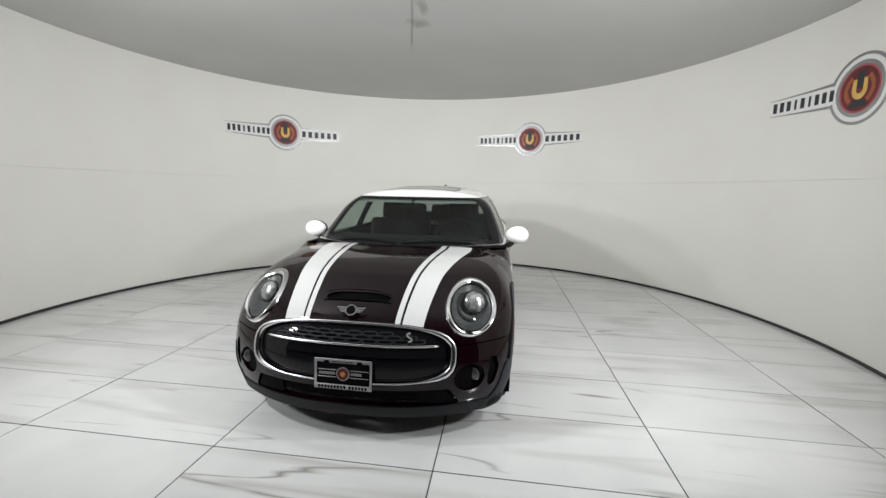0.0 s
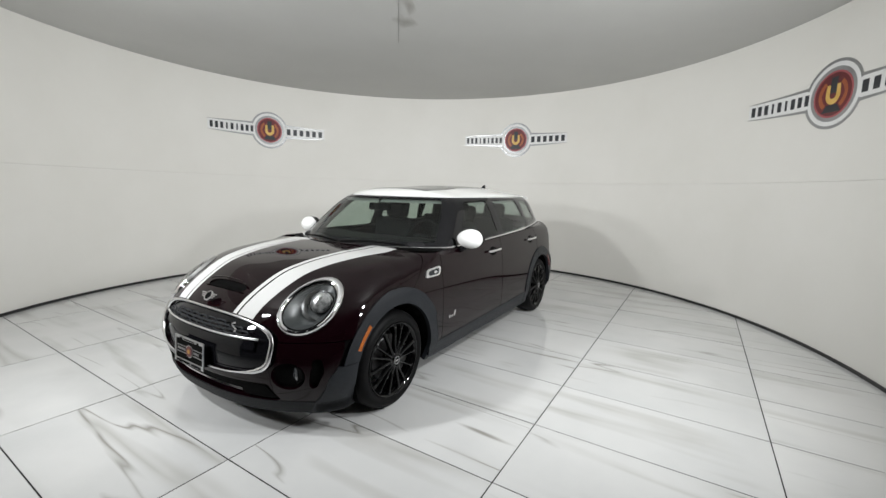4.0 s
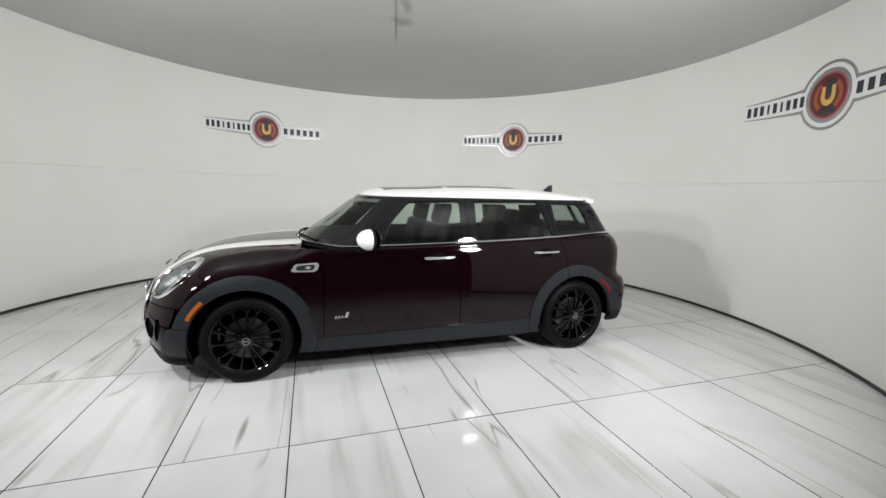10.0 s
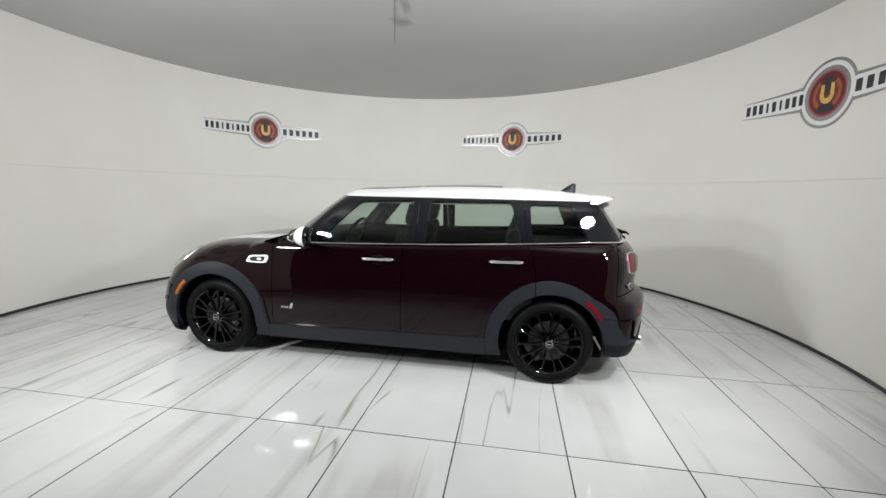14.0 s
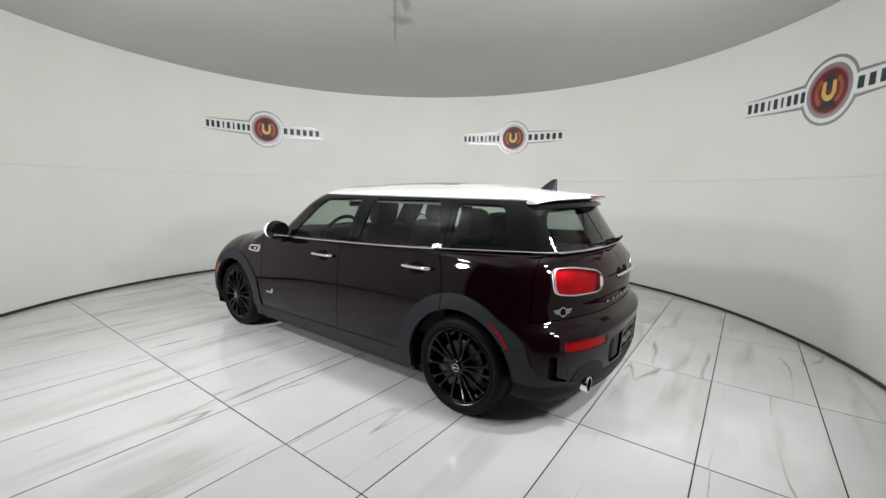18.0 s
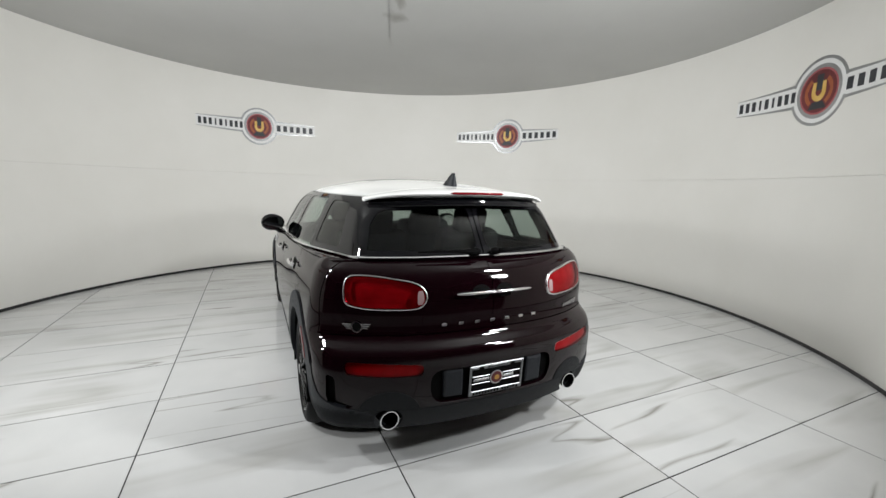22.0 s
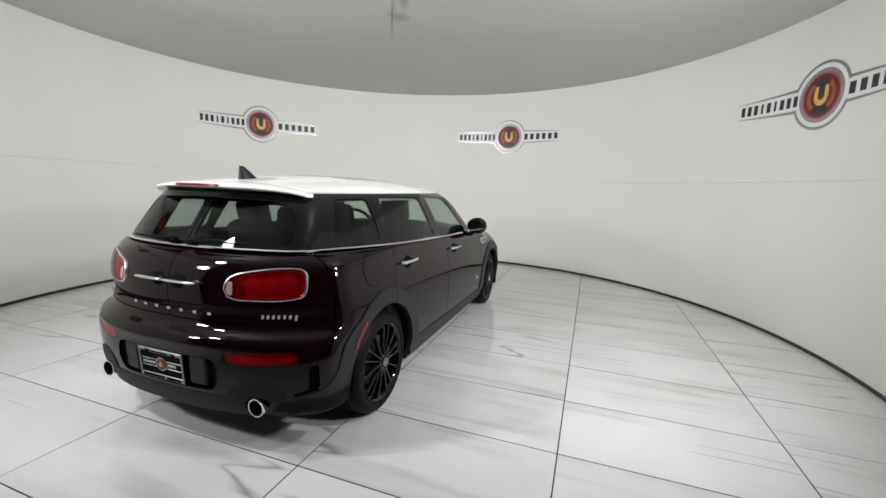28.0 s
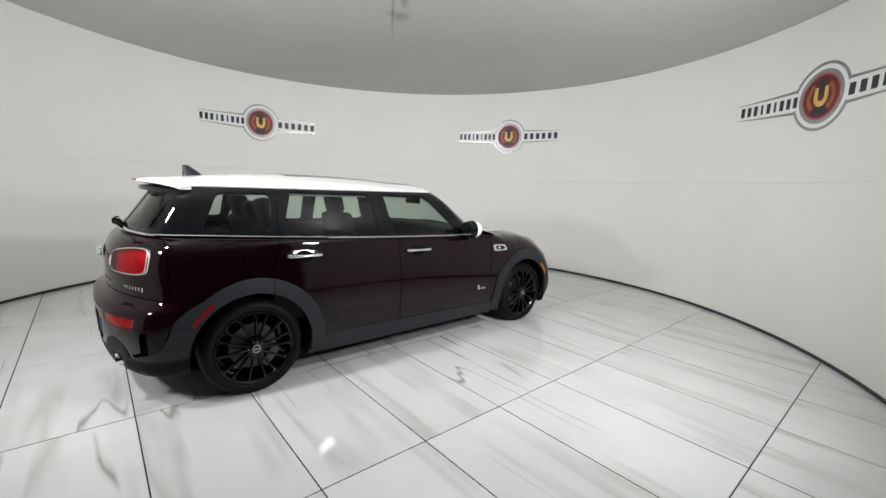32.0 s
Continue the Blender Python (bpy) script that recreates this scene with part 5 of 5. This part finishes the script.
dealer_plate("front_plate", (-2.147, 0.0, 0.430), -1, 4, "black dealer plate in a silver frame")
part("plate_holder", block((0.03, 0.30, 0.12), pose(-2.126, 0.0, 0.428), 0.006), BLACK, CAR, "black front plate holder")
# same frame as in front, its colour darkened for the dark it reflects
dealer_plate("rear_plate", (2.098, 0.0, 0.448), 1, 4, "black dealer plate in a silver frame, darkened for dark reflections", DIM_SILVER)
part("plate_holder", block((0.05, 0.28, 0.13), pose(2.065, 0.0, 0.445), 0.006), BLACK, CAR, "black rear plate holder")


# ---------------------------------------------------------------- side details
def side_y(x, z):
    """The outer skin on the left at that place."""
    lo, hi = 0.3, 1.2
    for _ in range(30):
        m = (lo + hi) / 2
        if lower_field(np.array(x), np.array(-m), np.array(z)) < 0:
            lo = m
        else:
            hi = m
    return -lo


def flip(bm, sgn):
    if sgn < 0:
        for v in bm.verts:
            v.co.y = -v.co.y
        bmesh.ops.reverse_faces(bm, faces=bm.faces)
    return bm


for k, sgn in enumerate((1, -1)):
    for door, x0, x1, z in ((DOOR_F[k], -0.072, 0.182, 0.868), (DOOR_R[k], 0.882, 1.130, 0.893)):
        xm = (x0 + x1) / 2
        # black patch on the skin, painted shade of the hollow behind the handle
        cup = shaped(ball((0.066, 0.007, 0.040), None, 24), lambda c: Vector((xm + c.x, side_y(xm + c.x, z - 0.006 + c.z) - 0.0015 + c.y * 0.12, z - 0.006 + c.z)))
        part("handle_shade", flip(cup, sgn), BLACK, door, "flush black patch, the shade of the handle recess")
        bar = rod([(x, side_y(x, z) - 0.012 - 0.022 * math.sin(math.pi * (x - x0) / (x1 - x0)) ** 0.6, z + 0.004 * (x - x0) / (x1 - x0)) for x in lin(x0, x1, 14)], [0.009, 0.0155] + [0.0172 - 0.0035 * math.sin(math.pi * i / 10) for i in range(11)] + [0.0155, 0.009], 12, 0.75)
        part("handle", flip(bar, sgn), CHROME, door, "chrome bow handle")
    # side vent on the wing
    def on_side_form(zone, d):
        f = pushed(region(LOWER, at_side, zone), lower_field, d)
        return f if sgn > 0 else mirrored(f)
    vent = part("side_vent", sheet(on_side_form(polygon([(-1.040, 0.792), (-1.005, 0.846), (-0.838, 0.856), (-0.850, 0.806), (-0.868, 0.790)], 0.012), 0.010), 0.012), SILVER, CAR, "bright silver side vent trim")
    part("vent_insert", sheet(on_side_form(polygon([(-1.012, 0.802), (-0.990, 0.836), (-0.868, 0.843), (-0.878, 0.802)], 0.008), 0.0125), 0.003), PLASTIC, vent, "dark grey vent insert")
    part("vent_mark", sheet(on_side_form(polygon([(-0.945, 0.810), (-0.93, 0.832), (-0.892, 0.834), (-0.90, 0.81)], 0.008), 0.0145), 0.003), SILVER, vent)
    # small silver marks on the front door
    for j in range(4):
        x = -0.730 + 0.022 * j + (0.012 if j == 3 else 0)
        h = 0.018 if j < 3 else 0.044
        bar = shaped(block((0.013 if j < 3 else 0.022, 0.004, h), None, 0.0015, 1), lambda c: Vector((x + c.x + 0.35 * c.z, side_y(x, 0.452) - 0.002 + c.y, 0.440 + h / 2 + c.z)))
        part("letter_bar", flip(bar, sgn), CHROME, DOOR_F[k], "silver letter shown as a plain bar")
    # hockey-stick trim behind the front arch
    hook = sheet(on_side_form(polygon([(-0.925, 0.52), (-0.895, 0.53), (-0.845, 0.30), (-0.865, 0.29)], 0.012), 0.009), 0.01)
    part("trim_hook", hook, GLOSS_BLACK, TRIM_F[k], "black slot in the arch trim")

    # door mirror
    cap = shaped(ball((0.092, 0.104, 0.076), None, 32), lambda c: Vector((c.x * (1.0 if c.x < 0 else 0.55), c.y, c.z * (1.0 - 0.10 * c.y / 0.11))))
    bmesh.ops.transform(cap, matrix=pose(-0.492, -0.915, 1.022, 0, 0, 10), verts=cap.verts)
    mirror = part("door_mirror", flip(cap, sgn), WHITE, CAR, "white capped door mirror")
    shell = shaped(ball((0.056, 0.1065, 0.0785), None, 32), lambda c: Vector((c.x * (0.25 if c.x < 0 else 1.0), c.y, c.z * (1.0 - 0.10 * c.y / 0.11))))
    bmesh.ops.transform(shell, matrix=pose(-0.490, -0.915, 1.022, 0, 0, 10), verts=shell.verts)
    part("mirror_housing", flip(shell, sgn), GLOSS_BLACK, mirror, "gloss black back of the mirror")
    back = lathe([(0.0, 0.0), (0.88, 0.0), (1.0, -0.12), (1.0, -0.3)], 32)
    bmesh.ops.transform(back, matrix=pose(-0.434, -0.915, 1.022, 0, 0, 10) @ Matrix(((0, 0.05, 0, 0), (0.096, 0, 0, 0), (0, 0, 0.069, 0), (0, 0, 0, 1))), verts=back.verts)
    bmesh.ops.recalc_face_normals(back, faces=back.faces)
    part("mirror_rim", flip(back, sgn), GLOSS_BLACK, mirror, "black mirror rim")
    face = lathe([(0.0, 0.0), (1.0, 0.0), (1.0, -0.02)], 32)
    bmesh.ops.transform(face, matrix=pose(-0.4315, -0.915, 1.022, 0, 0, 10) @ Matrix(((0, 0.05, 0, 0), (0.086, 0, 0, 0), (0, 0, 0.060, 0), (0, 0, 0, 1))), verts=face.verts)
    bmesh.ops.recalc_face_normals(face, faces=face.faces)
    part("mirror_glass", flip(face, sgn), CHROME, mirror, "mirror glass")
    foot = rod([(-0.50, -0.900, 0.965), (-0.51, -0.865, 0.94), (-0.52, -0.82, 0.925)], [0.020, 0.026, 0.034], 10, 0.8)
    part("mirror_foot", flip(foot, sgn), GLOSS_BLACK, mirror, "black mirror foot")

# fuel flap on the right-hand quarter
flap = mirrored(pushed(region(LOWER, at_side, lambda x, y, z: np.hypot(x - 1.455, z - 0.905) - 0.088), lower_field, 0.0018))
part("fuel_flap", sheet(flap, 0.004), PAINT, QUARTER[1], "round burgundy fuel flap")
gap = mirrored(pushed(region(LOWER, at_side, lambda x, y, z: np.hypot(x - 1.455, z - 0.905) - 0.0925, lambda x, y, z: 0.0880 - np.hypot(x - 1.455, z - 0.905)), lower_field, 0.0006))
part("flap_gap", sheet(gap, 0.001), BLACK, QUARTER[1], "dark gap round the fuel flap")

# windscreen wipers and cowl
part("cowl", shaped(sliced(block((0.16, 1.30, 0.02), None, 0.006), 1, 0.6, 18), lambda c: Vector((-0.985 + c.x + 0.30 * (abs(c.y) / 0.76) ** 2.2, c.y, 0.950 + c.z))), BLACK, CAR, "black cowl grille")
for a, b in ((-0.55, -0.02), (0.02, 0.52)):
    pts = [(-1.00 + 0.30 * (abs(y) / 0.76) ** 2.2 + 0.004, y, 0.972 + 0.018 * math.sin(math.pi * (y - a) / (b - a))) for y in lin(a, b, 10)]
    part("wiper", rod(pts, 0.007, 6), BLACK, CAR, "black windscreen wiper")


# ---------------------------------------------------------------- wheels
def spoke_form(a):
    """One slim spoke from the hub to the rim."""
    bm = bmesh.new()
    rings = []
    for r, w, y0, d in ((0.045, 0.010, 0.012, 0.030), (0.09, 0.0078, 0.005, 0.028), (0.145, 0.0072, 0.004, 0.026), (0.198, 0.0085, 0.002, 0.024), (0.212, 0.0125, 0.001, 0.024), (0.223, 0.021, -0.001, 0.022)):
        rings.append([bm.verts.new((r, y, z)) for y, z in ((y0 - d, -w), (y0 - 0.006, -w), (y0, -w * 0.45), (y0, w * 0.45), (y0 - 0.006, w), (y0 - d, w))])
    for p, q in zip(rings, rings[1:]):
        for s in range(6):
            bm.faces.new((p[s], p[(s + 1) % 6], q[(s + 1) % 6], q[s]))
    bm.faces.new(rings[0][::-1])
    bm.faces.new(rings[-1])
    bmesh.ops.recalc_face_normals(bm, faces=bm.faces)
    return bm


def wheel_meshes():
    rim = mesh_of("rim", lathe([(0.198, -0.17), (0.215, -0.165), (0.210, -0.06), (0.214, -0.02), (0.224, -0.004), (0.233, 0.004), (0.238, 0.004), (0.241, -0.004), (0.239, -0.19), (0.225, -0.20), (0.198, -0.17)], 64), RIM)
    tyre = mesh_of("tyre", lathe([(0.238, -0.205), (0.250, -0.214), (0.280, -0.212), (0.302, -0.198), (0.312, -0.178), (0.314, -0.150), (0.3145, -0.142), (0.307, -0.140), (0.307, -0.132), (0.3145, -0.130),
                                  (0.3148, -0.085), (0.307, -0.083), (0.307, -0.075), (0.3145, -0.073), (0.314, -0.046), (0.310, -0.026), (0.300, -0.006), (0.284, 0.006), (0.270, 0.010), (0.264, 0.008), (0.252, 0.006), (0.245, 0.002), (0.240, -0.006)], 72), RUBBER)
    spoke = mesh_of("spoke", spoke_form(0), RIM)
    cap = mesh_of("cap", lathe([(0.0, 0.020), (0.022, 0.019), (0.027, 0.016), (0.030, 0.018), (0.034, 0.014), (0.050, 0.008), (0.058, -0.010), (0.058, -0.03)], 32), RIM)
    mark = mesh_of("mark", merge(lathe([(0.021, 0.0190), (0.0215, 0.0215), (0.0255, 0.0215), (0.0265, 0.0180)], 32), block((0.030, 0.003, 0.007), pose(0, 0.0205, 0), 0.001, 1)), SATIN)
    disc = mesh_of("disc", lathe([(0.06, -0.055), (0.145, -0.055), (0.150, -0.060), (0.150, -0.078), (0.06, -0.078)], 48), STEEL)
    nut = mesh_of("nut", lathe([(0.0, 0.004), (0.008, 0.003), (0.0095, -0.008)], 8), STEEL)
    caliper = mesh_of("caliper", block((0.07, 0.05, 0.15), pose(0.135, -0.06, 0), 0.012), STEEL, True)
    return rim, tyre, spoke, cap, mark, disc, nut, caliper


WM = wheel_meshes()
for wx in (-AXLE, AXLE):
    for sgn in (1, -1):
        base = pose(wx, -sgn * 0.853, HUB_Z, 0, 0, 180 if sgn > 0 else 0)
        wheel = part("wheel", WM[0], None, CAR, "gloss black multi-spoke alloy wheel", at=base)
        part("tyre", WM[1], None, wheel, "black rubber tyre")
        part("hub_cap", WM[3], None, wheel)
        part("cap_mark", WM[4], None, wheel, "small silver hub mark")
        part("brake_disc", WM[5], None, wheel, "grey steel brake disc")
        part("caliper", WM[7], None, wheel, "grey brake caliper", at=pose(0, 0, 0, 0, 40 if wx * sgn > 0 else 140, 0))
        for k in range(15):
            part("spoke", WM[2], None, wheel, at=pose(0, 0, 0, 0, 24 * k + (0, 3, -3)[k % 3] + 6, 0))
        for k in range(5):
            a = 2 * math.pi * k / 5
            part("wheel_nut", WM[6], None, wheel, at=pose(0.043 * math.cos(a), 0.008, 0.043 * math.sin(a)))
        liner = bmesh.new()
        n = 40
        lo, hi = (-0.08, 1.12) if wx < 0 else (-0.02, 1.08)
        vs = []
        for k in range(n + 1):
            a = math.pi * (lo + (hi - lo) * k / n)
            vs.append([liner.verts.new((wx + r * math.cos(a), -sgn * y, HUB_Z + r * math.sin(a))) for r, y in ((0.370, 0.872), (0.372, 0.55), (0.0, 0.54))])
        for p, q in zip(vs, vs[1:]):
            for s in range(2):
                liner.faces.new((p[s], p[s + 1], q[s + 1], q[s]))
        bmesh.ops.remove_doubles(liner, verts=liner.verts, dist=1e-4)
        part("arch_liner", liner, BLACK, CAR, "black wheel arch liner")


# ---------------------------------------------------------------- cabin
def cushion(size, at, round_=0.05, bulge=0.02):
    bm = bmesh.new()
    bmesh.ops.create_cube(bm, size=1.0, matrix=Matrix.Diagonal((*size, 1)))
    bmesh.ops.bevel(bm, geom=bm.edges[:], offset=round_, segments=4, affect="EDGES", profile=0.6)
    if at is not None:
        bmesh.ops.transform(bm, matrix=at, verts=bm.verts)
    for f in bm.faces:
        f.smooth = True
    return bm


def seat(x, y, back=14, top=1.185):
    s = part("seat", cushion((0.50, 0.50, 0.16), pose(x, y, 0.50), 0.06), LEATHER, CAR, "black leather seat")
    part("backrest", cushion((0.15, 0.48, 0.60), pose(x + 0.27, y, 0.80, 0, back, 0), 0.06), LEATHER, s, "black leather backrest")
    part("headrest", cushion((0.12, 0.25, 0.20), pose(x + 0.360, y, top, 0, back, 0), 0.058), LEATHER, s, "black leather headrest")
    for d in (-0.06, 0.06):
        part("headrest_post", rod([(x + 0.335, y + d, 1.06), (x + 0.36, y + d, 1.15)], 0.006, 6), SATIN, s)


for sy in (-0.36, 0.36):
    seat(-0.14, sy)
    seat(0.74, sy, 16, 1.155)
part("headrest", cushion((0.11, 0.22, 0.16), pose(1.10, 0, 1.135, 0, 16, 0), 0.05), LEATHER, CAR, "black leather middle headrest")
part("dashboard", shaped(sliced(cushion((0.42, 1.36, 0.24), None, 0.07), 1, 0.6, 14), lambda c: Vector((-0.70 + c.x + 0.12 * (abs(c.y) / 0.7) ** 2, c.y, 0.875 + c.z))), DASH, CAR, "dark dashboard")
part("cabin_floor", block((2.7, 1.30, 0.02), pose(0.5, 0, 0.36), 0.004), DASH, CAR, "dark carpeted cabin floor")
part("load_cover", block((0.62, 1.20, 0.015), pose(1.52, 0, 0.945), 0.005), DASH, CAR, "dark load cover")
ring = [(-0.34 + 0.19 * 0.42 * math.sin(a), -0.36 + 0.19 * math.cos(a), 0.955 + 0.19 * 0.9 * math.sin(a)) for a in lin(0, 2 * math.pi, 28)]
STEER = part("steering_wheel", rod(ring, 0.016, 8), LEATHER, CAR, "black leather steering wheel")
part("wheel_boss", cushion((0.05, 0.16, 0.12), pose(-0.35, -0.36, 0.95, 0, -24, 0), 0.02), DASH, STEER)
part("inside_mirror", cushion((0.03, 0.24, 0.065), pose(-0.50, 0, 1.235), 0.02), BLACK, CAR, "black inside mirror")
part("mirror_stalk", rod([(-0.50, 0, 1.25), (-0.49, 0, 1.31)], 0.012, 8), BLACK, CAR, "black mirror stalk")
for sy in (1, -1):
    part("door_card", cushion((1.9, 0.03, 0.50), pose(0.25, sy * 0.795, 0.70), 0.01), DASH, CAR, "dark door lining")


# ---------------------------------------------------------------- the turning floor
TILE_A, TILE_B, TILE_X, TILE_Y, R_FLOOR, JOINT = 0.6012, 1.1995, -0.909, -1.799, R_WALL + 0.11, 0.0034


def clip_circle(poly, radius, n=8):
    """A rectangle cut by the round edge of the floor."""
    inside = [Vector(p).length <= radius for p in poly]
    if all(inside):
        return poly
    out = []
    m = 24
    for k in range(len(poly)):
        a, b = Vector(poly[k]), Vector(poly[(k + 1) % len(poly)])
        for s in range(m):
            q = a.lerp(b, s / m)
            if q.length > radius:
                q = q.normalized() * radius
            if not out or (out[-1] - q).length > 0.004:
                out.append(q)
    return [tuple(q) for q in out]


def touches(poly, radius):
    return any(Vector(p).length < radius for p in poly) or False


def turning_floor():
    base = empty("turntable", pose(AXIS[0], AXIS[1], 0))
    tagged(base, "round turning floor of polished white marble tiles", "turntable")
    bm = bmesh.new()
    bmesh.ops.create_cone(bm, cap_ends=True, segments=160, radius1=R_FLOOR, radius2=R_FLOOR, depth=0.036, matrix=Matrix.Translation((0, 0, -0.0193)))
    part("bed", bm, GROUT, base, "dark grout bed of the turning floor")
    rng = random.Random(4)
    whole = None
    for i in range(-8, 9):
        for j in range(-3, 6):
            x0, y0 = TILE_X + i * TILE_A, TILE_Y + j * TILE_B
            x1, y1 = x0 + TILE_A - JOINT, y0 + TILE_B - JOINT
            x0, y0 = x0 + JOINT, y0 + JOINT
            rect = [(x0, y0), (x1, y0), (x1, y1), (x0, y1)]
            if not touches(rect, R_FLOOR - 0.004):
                continue
            cx, cy = (x0 + x1) / 2, (y0 + y1) / 2
            edge = any(Vector(p).length > R_FLOOR - 0.004 for p in rect)
            if edge or whole is None:
                poly = clip_circle(rect, R_FLOOR - 0.004)
                bm = bmesh.new()
                f = bm.faces.new([bm.verts.new((x - cx, y - cy, 0)) for x, y in poly])
                ret = bmesh.ops.extrude_face_region(bm, geom=[f])
                for v in ret["geom"]:
                    if isinstance(v, bmesh.types.BMVert):
                        v.co.z = -0.012
                bmesh.ops.recalc_face_normals(bm, faces=bm.faces)
                me = mesh_of("tile", bm, MARBLE)
                if not edge:
                    whole = me
            else:
                me = whole
            part("tile", me, None, base, at=pose(cx, cy, 0.0, rng.uniform(-0.07, 0.07), rng.uniform(-0.10, 0.10), 180 * rng.randint(0, 1) if not edge else 0))
    return base


TURNTABLE = turning_floor()


# ---------------------------------------------------------------- what moves
def motions():
    walk(TURNTABLE, turning(pose(0, 0, 0)))
    walk(CAR, turning(pose(CAR_X, CAR_Y, 0, 0, 0, -0.3)))


motions()
